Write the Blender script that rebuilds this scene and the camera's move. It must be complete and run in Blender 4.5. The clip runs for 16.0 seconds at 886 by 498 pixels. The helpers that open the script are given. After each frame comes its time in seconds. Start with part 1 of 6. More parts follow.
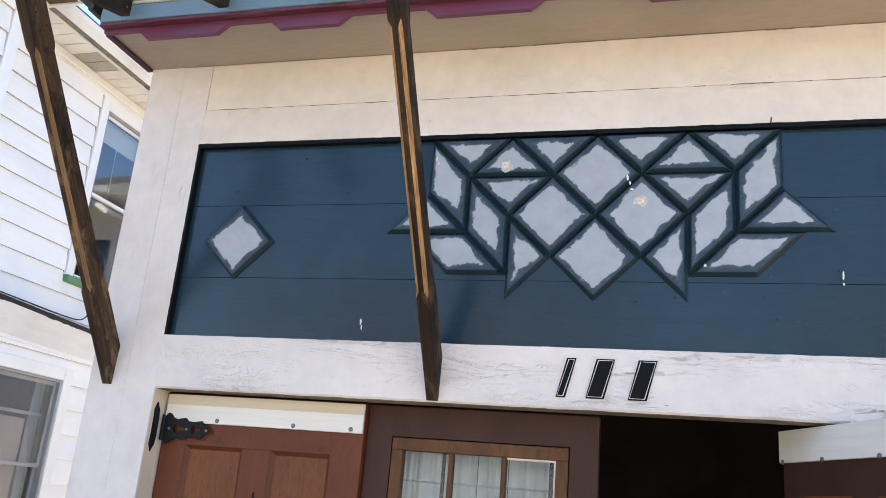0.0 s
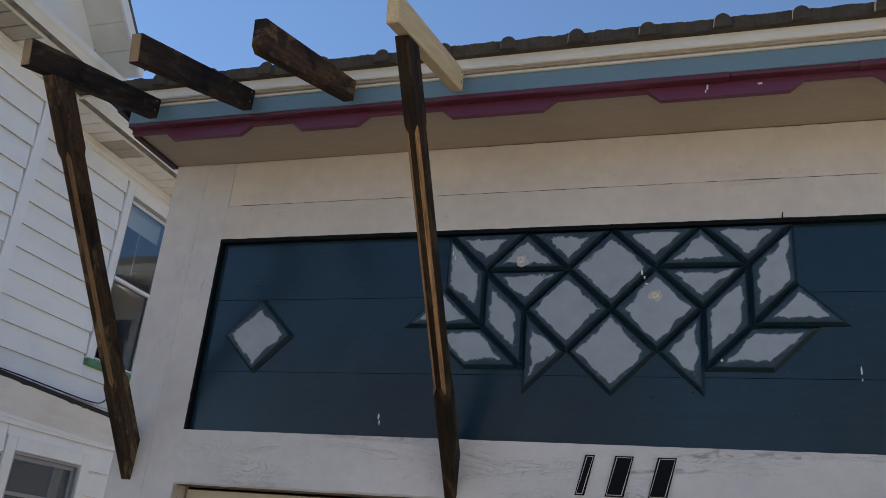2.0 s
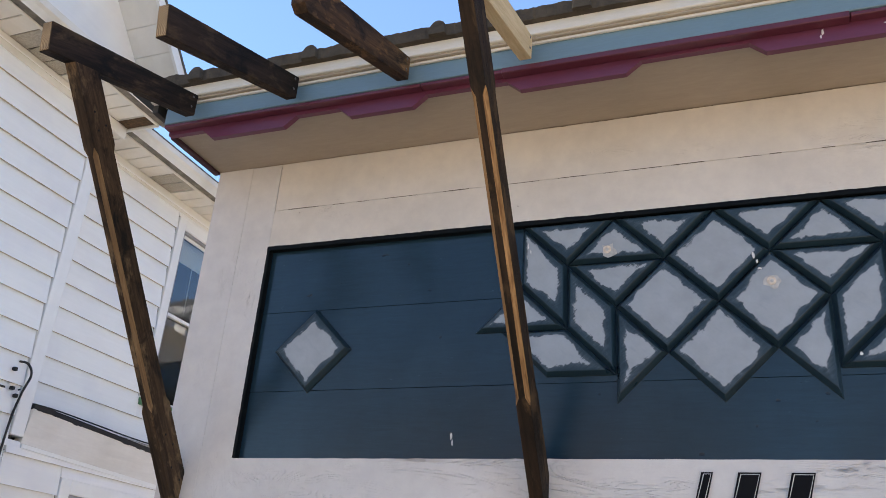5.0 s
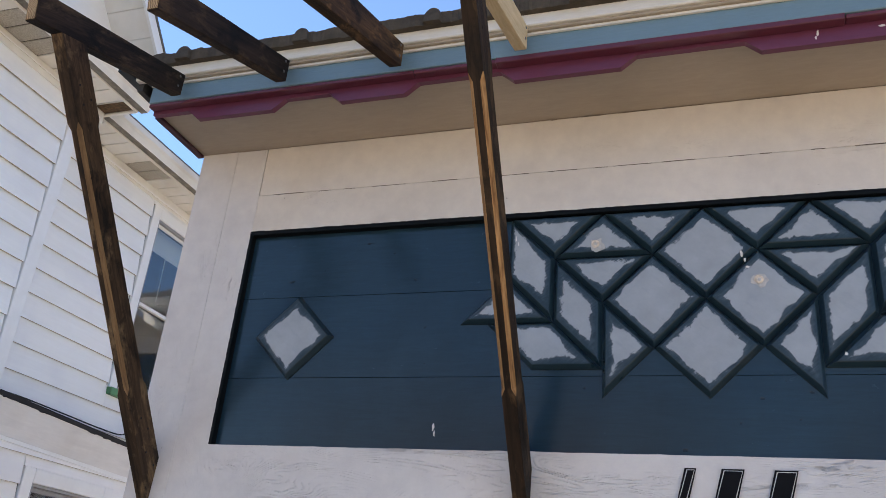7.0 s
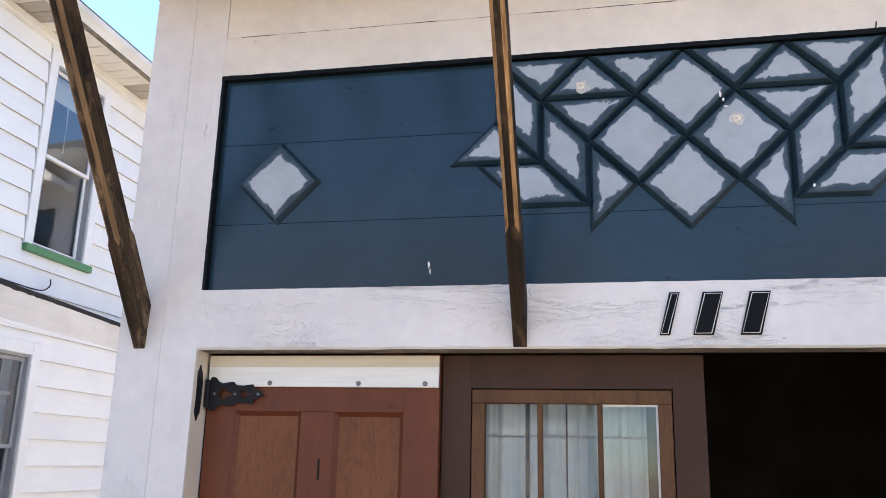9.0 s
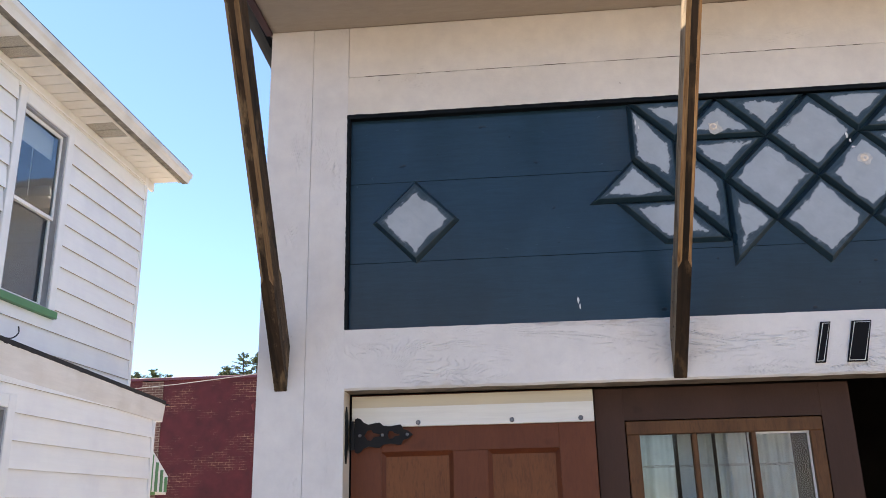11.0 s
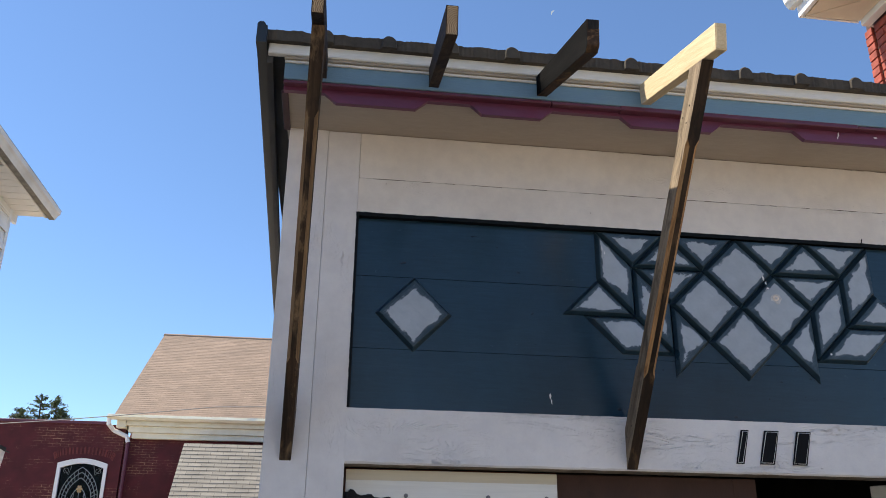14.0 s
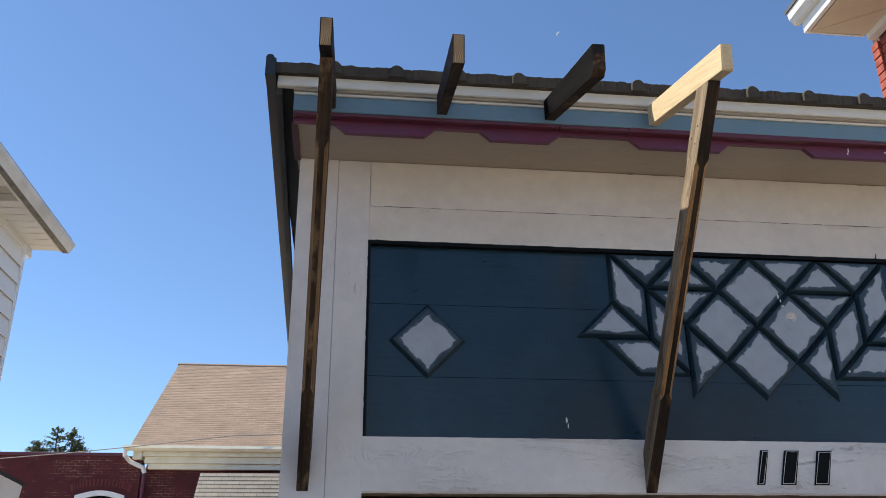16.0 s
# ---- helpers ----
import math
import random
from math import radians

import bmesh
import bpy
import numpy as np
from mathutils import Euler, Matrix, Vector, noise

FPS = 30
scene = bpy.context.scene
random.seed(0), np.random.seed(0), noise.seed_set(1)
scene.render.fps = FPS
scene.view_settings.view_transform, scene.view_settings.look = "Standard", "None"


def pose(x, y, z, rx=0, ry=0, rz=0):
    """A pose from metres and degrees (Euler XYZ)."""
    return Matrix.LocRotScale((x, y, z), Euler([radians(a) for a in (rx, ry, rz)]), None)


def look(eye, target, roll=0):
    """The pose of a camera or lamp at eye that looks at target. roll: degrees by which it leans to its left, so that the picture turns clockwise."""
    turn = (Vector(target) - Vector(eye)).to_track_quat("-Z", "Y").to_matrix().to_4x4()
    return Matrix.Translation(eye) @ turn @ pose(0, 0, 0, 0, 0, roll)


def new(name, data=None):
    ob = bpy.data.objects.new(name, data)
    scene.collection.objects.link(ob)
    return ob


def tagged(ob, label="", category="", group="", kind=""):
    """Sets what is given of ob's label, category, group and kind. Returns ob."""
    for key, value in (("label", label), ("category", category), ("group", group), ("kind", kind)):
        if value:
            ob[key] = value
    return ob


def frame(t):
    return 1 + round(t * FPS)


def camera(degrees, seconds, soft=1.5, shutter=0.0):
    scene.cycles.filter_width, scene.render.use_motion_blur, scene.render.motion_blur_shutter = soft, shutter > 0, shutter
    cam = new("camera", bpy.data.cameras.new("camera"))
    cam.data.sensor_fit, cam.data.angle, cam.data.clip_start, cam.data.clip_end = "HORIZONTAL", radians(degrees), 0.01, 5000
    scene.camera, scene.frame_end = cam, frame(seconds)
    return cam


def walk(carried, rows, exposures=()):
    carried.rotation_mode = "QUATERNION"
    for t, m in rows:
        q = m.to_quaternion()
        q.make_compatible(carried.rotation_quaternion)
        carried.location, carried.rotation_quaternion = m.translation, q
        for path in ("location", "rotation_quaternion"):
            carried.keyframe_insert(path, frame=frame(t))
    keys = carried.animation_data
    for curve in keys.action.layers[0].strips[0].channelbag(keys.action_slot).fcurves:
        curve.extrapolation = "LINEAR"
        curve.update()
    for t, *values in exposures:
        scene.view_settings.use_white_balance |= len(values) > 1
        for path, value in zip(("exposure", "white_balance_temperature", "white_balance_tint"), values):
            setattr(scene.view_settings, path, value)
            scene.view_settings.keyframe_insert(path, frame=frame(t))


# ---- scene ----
cam = camera(55.7, 16.0, soft=0.9)
PATH = [
    (0, (1.606, -2.343, 1.863), (1.063, -0.509, 2.449), 5.0),
    (0.5, (1.613, -2.376, 1.907), (1.067, -0.588, 2.617), 5.4),
    (1, (1.63, -2.4, 1.933), (1.074, -0.647, 2.72), 6.4),
    (1.5, (1.622, -2.407, 1.944), (1.079, -0.651, 2.731), 6.3),
    (2, (1.621, -2.396, 1.913), (1.039, -0.634, 2.66), 5.2),
    (2.5, (1.592, -2.381, 1.884), (0.94, -0.629, 2.592), 4.1),
    (3, (1.59, -2.321, 1.884), (0.836, -0.601, 2.572), 3.3),
    (3.5, (1.626, -2.119, 1.887), (0.751, -0.474, 2.614), 2.7),
    (4, (1.609, -2.07, 1.9), (0.759, -0.431, 2.667), 2.8),
    (4.5, (1.501, -2.082, 1.92), (0.739, -0.413, 2.718), 3.6),
    (6.8, (1.426, -2.063, 1.912), (0.794, -0.364, 2.755), 5.3),
    (7, (1.418, -2.061, 1.894), (0.783, -0.355, 2.722), 5.5),
    (7.5, (1.402, -2.039, 1.869), (0.756, -0.293, 2.599), 5.4),
    (8, (1.364, -2.041, 1.856), (0.79, -0.225, 2.466), 4.0),
    (10.3, (0.738, -2.383, 1.837), (0.475, -0.459, 2.317), -1.3),
    (10.5, (0.66, -2.35, 1.827), (0.413, -0.437, 2.356), -1.6),
    (11, (0.493, -2.31, 1.829), (0.322, -0.407, 2.421), -1.2),
    (11.5, (0.353, -2.428, 1.858), (0.361, -0.528, 2.483), -1.0),
    (12, (0.258, -2.5, 1.867), (0.342, -0.619, 2.54), -0.6),
    (12.5, (0.236, -2.541, 1.858), (0.321, -0.667, 2.551), 0.2),
    (13, (0.096, -2.631, 1.835), (0.289, -0.771, 2.545), 0.1),
    (13.5, (0.0, -2.653, 1.833), (0.259, -0.806, 2.555), 0.1),
    (14, (-0.053, -2.657, 1.828), (0.192, -0.81, 2.555), 0.6),
    (14.5, (-0.066, -2.667, 1.836), (0.159, -0.828, 2.587), 0.3),
    (15, (-0.067, -2.668, 1.839), (0.152, -0.841, 2.624), -0.3),
    (15.5, (-0.058, -2.667, 1.838), (0.156, -0.842, 2.628), -0.5),
    (16, (-0.055, -2.665, 1.837), (0.16, -0.835, 2.614), -0.5),
]
# seconds, stops, white balance
LOOK = [(0.0, 1.88, 7600, 10), (0.5, 1.28, 7600, 10), (1.0, 0.88, 8000, 5), (1.5, 0.3, 7450, 6), (2.5, 0.3, 7300, 9), (3.5, 0.32, 7500, 10), (4.5, 1.2, 7600, 11),
        (7.0, 1.06, 7400, 12), (8.0, 1.72, 7300, 12), (10.5, 1.76, 7650, 14), (11.0, 1.34, 7500, 13), (12.0, 0.98, 7300, 12), (13.5, 0.68, 7050, 10), (15.0, 0.66, 6950, 9), (16.0, 0.48, 6950, 9)]
walk(cam, [(t, look(eye, target, roll)) for t, eye, target, roll in PATH],
     exposures=LOOK)

# ---------------------------------------------------------------- light
world = bpy.data.worlds.new("sky")
scene.world = world
world.use_nodes = True
wn = world.node_tree.nodes
sky = wn.new("ShaderNodeTexSky")
sky.sky_type = "NISHITA"
sky.sun_disc = False
SUN = Vector((-0.573, 0.150, 0.802)).normalized()
sky.sun_elevation = math.asin(SUN.z)
sky.sun_rotation = math.atan2(SUN.x, SUN.y)
sky.altitude = 600
sky.air_density = 1.0
sky.dust_density = 0.0
sky.ozone_density = 8.0
wn["Background"].inputs["Strength"].default_value = 0.14
world.node_tree.links.new(sky.outputs[0], wn["Background"].inputs["Color"])

sun_data = bpy.data.lights.new("sun", "SUN")
sun_data.energy = 5.0
sun_data.angle = radians(0.5)
sun_data.color = (1.0, 0.95, 0.86)
sun = new("sun", sun_data)
sun.matrix_world = look(SUN * 30, (0, 0, 0))


# ---------------------------------------------------------------- materials
def nodes_of(name):
    m = bpy.data.materials.new(name)
    m.use_nodes = True
    t = m.node_tree
    return m, t, t.nodes["Principled BSDF"], t.links


def coords(t, scale=(1, 1, 1), turn=(0, 0, 0), shift=False):
    """Object coordinates; shift moves them by the object's own random number, so that alike pieces differ."""
    tc = t.nodes.new("ShaderNodeTexCoord")
    src = tc.outputs["Object"]
    if any(turn):
        rt = t.nodes.new("ShaderNodeMapping")
        rt.inputs["Rotation"].default_value = turn
        t.links.new(src, rt.inputs["Vector"])
        src = rt.outputs["Vector"]
    mp = t.nodes.new("ShaderNodeMapping")
    mp.inputs["Scale"].default_value = scale
    t.links.new(src, mp.inputs["Vector"])
    if shift:
        oi = t.nodes.new("ShaderNodeObjectInfo")
        mu = t.nodes.new("ShaderNodeMath")
        mu.operation = "MULTIPLY"
        mu.inputs[1].default_value = 37.0
        t.links.new(oi.outputs["Random"], mu.inputs[0])
        t.links.new(mu.outputs[0], mp.inputs["Location"])
    return mp.outputs["Vector"]


def noise_of(t, vec, scale, detail=5.0, rough=0.55, distort=0.0):
    n = t.nodes.new("ShaderNodeTexNoise")
    n.inputs["Scale"].default_value = scale
    n.inputs["Detail"].default_value = detail
    n.inputs["Roughness"].default_value = rough
    n.inputs["Distortion"].default_value = distort
    t.links.new(vec, n.inputs["Vector"])
    return n.outputs["Fac"]


def ramp(t, fac, stops):
    r = t.nodes.new("ShaderNodeValToRGB")
    els = r.color_ramp.elements
    while len(els) < len(stops):
        els.new(0.5)
    for e, (p, c) in zip(els, stops):
        e.position = p
        e.color = (*c, 1) if len(c) == 3 else c
    t.links.new(fac, r.inputs["Fac"])
    return r.outputs["Color"]


def mix(t, fac, a, b, mode="MIX"):
    m = t.nodes.new("ShaderNodeMix")
    m.data_type = "RGBA"
    m.blend_type = mode
    for sock, v in ((m.inputs["Factor"], fac), (m.inputs["A"], a), (m.inputs["B"], b)):
        if isinstance(v, (int, float)):
            sock.default_value = v
        elif isinstance(v, tuple):
            sock.default_value = (*v, 1)
        else:
            t.links.new(v, sock)
    return m.outputs["Result"]


def bump(t, bsdf, height, strength, dist=0.002, prev=None):
    b = t.nodes.new("ShaderNodeBump")
    b.inputs["Strength"].default_value = strength
    b.inputs["Distance"].default_value = dist
    t.links.new(height, b.inputs["Height"])
    if prev is not None:
        t.links.new(prev, b.inputs["Normal"])
    t.links.new(b.outputs["Normal"], bsdf.inputs["Normal"])
    return b.outputs["Normal"]


def shade(c, k):
    return tuple(v * k for v in c)


def painted(name, col, stain=(0.5, 0.45, 0.38), stain_amt=0.25, rough=0.55, grain=(1, 1, 1), grain_scale=30.0,
            relief=0.5, relief_dist=0.003, var=0.1, shift=False):
    """Brushed paint over a grained board: two scales of tone, dirt stains and relief."""
    m, t, b, ln = nodes_of(name)
    v = coords(t, shift=shift)
    vg = coords(t, grain, shift=shift)
    big = noise_of(t, v, 2.3, 4)
    fine = noise_of(t, vg, grain_scale, 6, 0.65, 0.6)
    base = ramp(t, fine, [(0.25, shade(col, 1 - var)), (0.75, shade(col, 1 + var * 0.6))])
    st = ramp(t, big, [(0.45, (0, 0, 0)), (0.8, (stain_amt,) * 3)])
    ln.new(mix(t, st, base, tuple(c * s for c, s in zip(col, stain))), b.inputs["Base Color"])
    b.inputs["Roughness"].default_value = rough
    rl = noise_of(t, vg, grain_scale * 0.55, 8, 0.6, 1.6)
    n1 = bump(t, b, rl, relief, relief_dist)
    bump(t, b, noise_of(t, v, 220, 3), relief * 0.3, 0.0008, n1)
    return m


def times(t, *socks):
    """The product of several factors."""
    out = socks[0]
    for k in socks[1:]:
        m = t.nodes.new("ShaderNodeMath")
        m.operation = "MULTIPLY"
        t.links.new(out, m.inputs[0])
        if isinstance(k, (int, float)):
            m.inputs[1].default_value = k
        else:
            t.links.new(k, m.inputs[1])
        out = m.outputs[0]
    return out


def emboss(name, col, along="x", stain=(0.62, 0.52, 0.38), lines=0.6, relief=0.004, spread=0.5, specks=0.205):
    """White paint over rough-sawn board: clusters of cracked cathedral grain, broken into short strokes, and chips."""
    m, t, b, ln = nodes_of(name)
    sc = {"x": (1.0, 1, 5.0), "z": (5.0, 1, 1.0)}[along]
    dash_sc = {"x": (0.5, 1, 1.6), "z": (1.6, 1, 0.5)}[along]
    v = coords(t)
    warp = noise_of(t, coords(t, shade(sc, 0.55)), 2.4, 3.0, 0.45, 0.5)
    sn = t.nodes.new("ShaderNodeMath")
    sn.operation = "SINE"
    ln.new(times(t, warp, 480.0), sn.inputs[0])
    ar = t.nodes.new("ShaderNodeMath")
    ar.operation = "MULTIPLY_ADD"
    ar.inputs[1].default_value = 0.5
    ar.inputs[2].default_value = 0.5
    ln.new(sn.outputs[0], ar.inputs[0])
    cluster = ramp(t, noise_of(t, coords(t, shade(dash_sc, 1.2)), 4.2, 4, 0.6, 0.3), [(spread, (0, 0, 0)), (spread + 0.13, (1, 1, 1))])
    dash = ramp(t, noise_of(t, coords(t, dash_sc), 60, 3, 0.6), [(0.46, (0, 0, 0)), (0.56, (1, 1, 1))])
    groove = times(t, ramp(t, ar.outputs[0], [(0.02, (1, 1, 1)), (0.30, (0, 0, 0))]), cluster, dash)
    swell = times(t, ar.outputs[0], cluster)
    streak = noise_of(t, coords(t, sc), 44, 8, 0.7, 0.8)
    nicks = times(t, ramp(t, streak, [(0.27, (1, 1, 1)), (0.335, (0, 0, 0))]), ramp(t, noise_of(t, v, 6.5, 3), [(0.48, (0, 0, 0)), (0.62, (1, 1, 1))]))
    tone = ramp(t, noise_of(t, v, 3.1, 5), [(0.3, shade(col, 0.92)), (0.7, shade(col, 1.05))])
    patchy = ramp(t, noise_of(t, v, 17, 5, 0.65), [(0.35, (0.94, 0.94, 0.945)), (0.65, (1.03, 1.03, 1.02))])
    tone = mix(t, 1.0, tone, patchy, "MULTIPLY")
    dirt = ramp(t, noise_of(t, v, 1.4, 6, 0.6), [(0.5, (0, 0, 0)), (0.85, (0.3, 0.3, 0.3))])
    c = mix(t, dirt, tone, tuple(q * r for q, r in zip(col, stain)))
    c = mix(t, times(t, groove, lines), c, tuple(q * r for q, r in zip(col, (0.34, 0.31, 0.28))))
    c = mix(t, times(t, nicks, lines * 3.0), c, tuple(q * r for q, r in zip(col, (0.42, 0.37, 0.31))))
    chips = ramp(t, noise_of(t, coords(t, shade(sc, 0.6)), 46, 2, 0.5), [(specks, (0.7,) * 3), (specks + 0.035, (0, 0, 0))])
    dots = ramp(t, noise_of(t, v, 34, 1.5, 0.4), [(0.185, (0.8,) * 3), (0.21, (0, 0, 0))])
    c = mix(t, chips, c, (0.2, 0.17, 0.14))
    ln.new(mix(t, dots, c, (0.22, 0.18, 0.14)), b.inputs["Base Color"])
    b.inputs["Roughness"].default_value = 0.55
    b.inputs["Specular IOR Level"].default_value = 0.3
    n1 = bump(t, b, swell, 0.6, relief * 0.6)
    inv = ramp(t, groove, [(0.0, (1, 1, 1)), (1.0, (0, 0, 0))])
    n2 = bump(t, b, inv, 0.9, relief, n1)
    n3 = bump(t, b, streak, 0.5, relief * 0.5, n2)
    bump(t, b, noise_of(t, v, 120, 4, 0.6), 0.3, 0.0012, n3)
    return m


def navy_boards(name, col, gloss=0.17):
    """Dark satin paint on boards: brushed, scuffed, with dents, knots and faint grain."""
    m, t, b, ln = nodes_of(name)
    v = coords(t)
    grain = noise_of(t, coords(t, (1, 1, 9)), 9, 7, 0.7, 0.9)
    base = ramp(t, grain, [(0.25, shade(col, 0.80)), (0.75, shade(col, 1.18))])
    cloud = ramp(t, noise_of(t, coords(t, (1.6, 1, 1.0)), 2.6, 6, 0.62, 0.5), [(0.4, (0, 0, 0)), (0.72, (0.6,) * 3)])
    c = mix(t, cloud, base, shade(col, 0.62))
    pale = ramp(t, noise_of(t, coords(t, (1.2, 1, 0.8)), 3.4, 7, 0.7), [(0.52, (0, 0, 0)), (0.74, (0.4,) * 3)])
    c = mix(t, pale, c, tuple(k * f for k, f in zip(col, (1.6, 1.4, 1.3))))
    scuff = ramp(t, noise_of(t, coords(t, (1, 1, 2.2)), 30, 3, 0.6, 1.0), [(0.70, (0, 0, 0)), (0.76, (0.5,) * 3)])
    c = mix(t, scuff, c, tuple(k * f + 0.01 for k, f in zip(col, (2.4, 2.0, 1.8))))
    knots = ramp(t, noise_of(t, coords(t, (1, 1, 1.6)), 19, 2.2, 0.55), [(0.235, (0.8,) * 3), (0.265, (0, 0, 0))])
    c = mix(t, knots, c, shade(col, 0.3))
    ln.new(c, b.inputs["Base Color"])
    ln.new(ramp(t, noise_of(t, v, 5, 6, 0.65), [(0.3, (gloss,) * 3), (0.7, (gloss + 0.10,) * 3)]), b.inputs["Roughness"])
    b.inputs["Specular IOR Level"].default_value = 0.45
    n1 = bump(t, b, grain, 0.12, 0.0015)
    n2 = bump(t, b, ramp(t, knots, [(0.0, (1, 1, 1)), (0.8, (0, 0, 0))]), 0.4, 0.002, n1)
    bump(t, b, noise_of(t, coords(t, (0.35, 1, 1)), 150, 3), 0.08, 0.0007, n2)
    return m


def timber(name, dark, light, along="y", contrast=0.5, rough=0.75, knots=0.0, turn=(0, 0, 0), scorch=0.0, bare=None):
    """Bare or stained sawn softwood, grain running along one axis, with worn bare patches and scorched blots."""
    m, t, b, ln = nodes_of(name)
    sc = {"x": (0.8, 11, 11), "y": (11, 0.8, 11), "z": (11, 11, 0.8)}[along]
    vg = coords(t, sc, turn, shift=True)
    v = coords(t, shift=True)
    fine = noise_of(t, vg, 9, 8, 0.7, 0.7)
    blot = noise_of(t, coords(t, shade(sc, 0.35), turn, shift=True), 4, 4, 0.6)
    c = ramp(t, fine, [(0.3, dark), (0.72, light)])
    bl = ramp(t, blot, [(0.42, (0, 0, 0)), (0.62, (contrast,) * 3)])
    c = mix(t, bl, c, shade(dark, 0.45))
    if bare:
        k = {"x": (1, 2.6, 2.6), "y": (2.6, 1, 2.6), "z": (2.6, 2.6, 1)}[along]
        bp = noise_of(t, coords(t, k, turn, shift=True), 7, 6, 0.68, 0.4)
        c = mix(t, ramp(t, bp, [(0.53, (0, 0, 0)), (0.66, (0.85,) * 3)]), c, mix(t, fine, shade(bare, 0.45), bare))
    if scorch:
        k = {"x": (1, 1.8, 1.8), "y": (1.8, 1, 1.8), "z": (1.8, 1.8, 1)}[along]
        sp = noise_of(t, coords(t, k, turn, shift=True), 9, 5, 0.6, 0.6)
        c = mix(t, ramp(t, sp, [(0.34, (scorch,) * 3), (0.47, (0, 0, 0))]), c, (0.006, 0.005, 0.0045))
    if knots:
        kn = ramp(t, noise_of(t, coords(t, shade(sc, 0.5), turn, shift=True), 3.1, 1, 0.3, 0.2), [(0.24, (knots,) * 3), (0.3, (0, 0, 0))])
        c = mix(t, kn, c, shade(dark, 0.35))
    ln.new(c, b.inputs["Base Color"])
    b.inputs["Roughness"].default_value = rough
    b.inputs["Specular IOR Level"].default_value = 0.22 if rough < 0.9 else 0.05
    n1 = bump(t, b, fine, 0.55, 0.0025)
    bump(t, b, noise_of(t, v, 120, 3), 0.25, 0.001, n1)
    return m


def varnish(name, dark, light, fleck, rough=0.5):
    """Old varnished wood: soft cloudy tone, short upright flecks and dark blotches."""
    m, t, b, ln = nodes_of(name)
    v = coords(t, shift=True)
    cloud = noise_of(t, coords(t, (1.5, 1.5, 0.6), shift=True), 4.0, 6, 0.65, 0.5)
    flecks = noise_of(t, coords(t, (5, 5, 1), shift=True), 26, 6, 0.7, 0.8)
    c = ramp(t, cloud, [(0.3, dark), (0.72, light)])
    c = mix(t, ramp(t, flecks, [(0.36, (fleck,) * 3), (0.52, (0, 0, 0))]), c, shade(dark, 0.6))
    c = mix(t, ramp(t, flecks, [(0.60, (0, 0, 0)), (0.74, (fleck * 0.6,) * 3)]), c, shade(light, 1.4))
    blots = ramp(t, noise_of(t, v, 7, 3, 0.5), [(0.24, (0.7,) * 3), (0.33, (0, 0, 0))])
    ln.new(mix(t, blots, c, shade(dark, 0.45)), b.inputs["Base Color"])
    b.inputs["Roughness"].default_value = rough
    b.inputs["Specular IOR Level"].default_value = 0.3
    bump(t, b, flecks, 0.25, 0.0012)
    return m


def ring_grain(name, dark, light):
    """Sawn end of a softwood beam: growth rings about a pith below one corner."""
    m, t, b, ln = nodes_of(name)
    tc = t.nodes.new("ShaderNodeTexCoord")
    mp = t.nodes.new("ShaderNodeMapping")
    mp.inputs["Scale"].default_value = (0.034, 0.0, 0.085)
    mp.inputs["Location"].default_value = (-0.044, 0.0, -0.018)
    ln.new(tc.outputs["Generated"], mp.inputs["Vector"])
    w = t.nodes.new("ShaderNodeTexWave")
    w.wave_type = "RINGS"
    w.rings_direction = "Y"
    w.inputs["Scale"].default_value = 52.0
    w.inputs["Distortion"].default_value = 3.2
    w.inputs["Detail"].default_value = 3.0
    w.inputs["Detail Scale"].default_value = 2.0
    ln.new(mp.outputs["Vector"], w.inputs["Vector"])
    c = ramp(t, w.outputs["Fac"], [(0.1, dark), (0.75, light)])
    st = ramp(t, noise_of(t, coords(t, shift=True), 26, 5, 0.6), [(0.45, (0, 0, 0)), (0.75, (0.55,) * 3)])
    ln.new(mix(t, st, c, shade(dark, 0.5)), b.inputs["Base Color"])
    b.inputs["Roughness"].default_value = 0.85
    bump(t, b, w.outputs["Fac"], 0.3, 0.001)
    return m


def plain(name, col, rough=0.5, metal=0.0, var=0.12, scale=9.0, bmp=0.15, bscale=90.0, dist=0.001, shift=False, spec=0.5):
    m, t, b, ln = nodes_of(name)
    v = coords(t, shift=shift)
    c = ramp(t, noise_of(t, v, scale, 6, 0.6), [(0.3, shade(col, 1 - var)), (0.7, shade(col, 1 + var))])
    ln.new(c, b.inputs["Base Color"])
    b.inputs["Roughness"].default_value = rough
    b.inputs["Metallic"].default_value = metal
    b.inputs["Specular IOR Level"].default_value = spec
    bump(t, b, noise_of(t, v, bscale, 4), bmp, dist)
    return m


def glass(name, tint=(0.9, 0.95, 0.95), rough=0.02, ior=1.45):
    m, t, b, ln = nodes_of(name)
    b.inputs["Base Color"].default_value = (*tint, 1)
    b.inputs["Roughness"].default_value = rough
    b.inputs["Transmission Weight"].default_value = 1.0
    b.inputs["IOR"].default_value = ior
    bump(t, b, noise_of(t, coords(t), 3.0, 2), 0.08, 0.01)
    return m


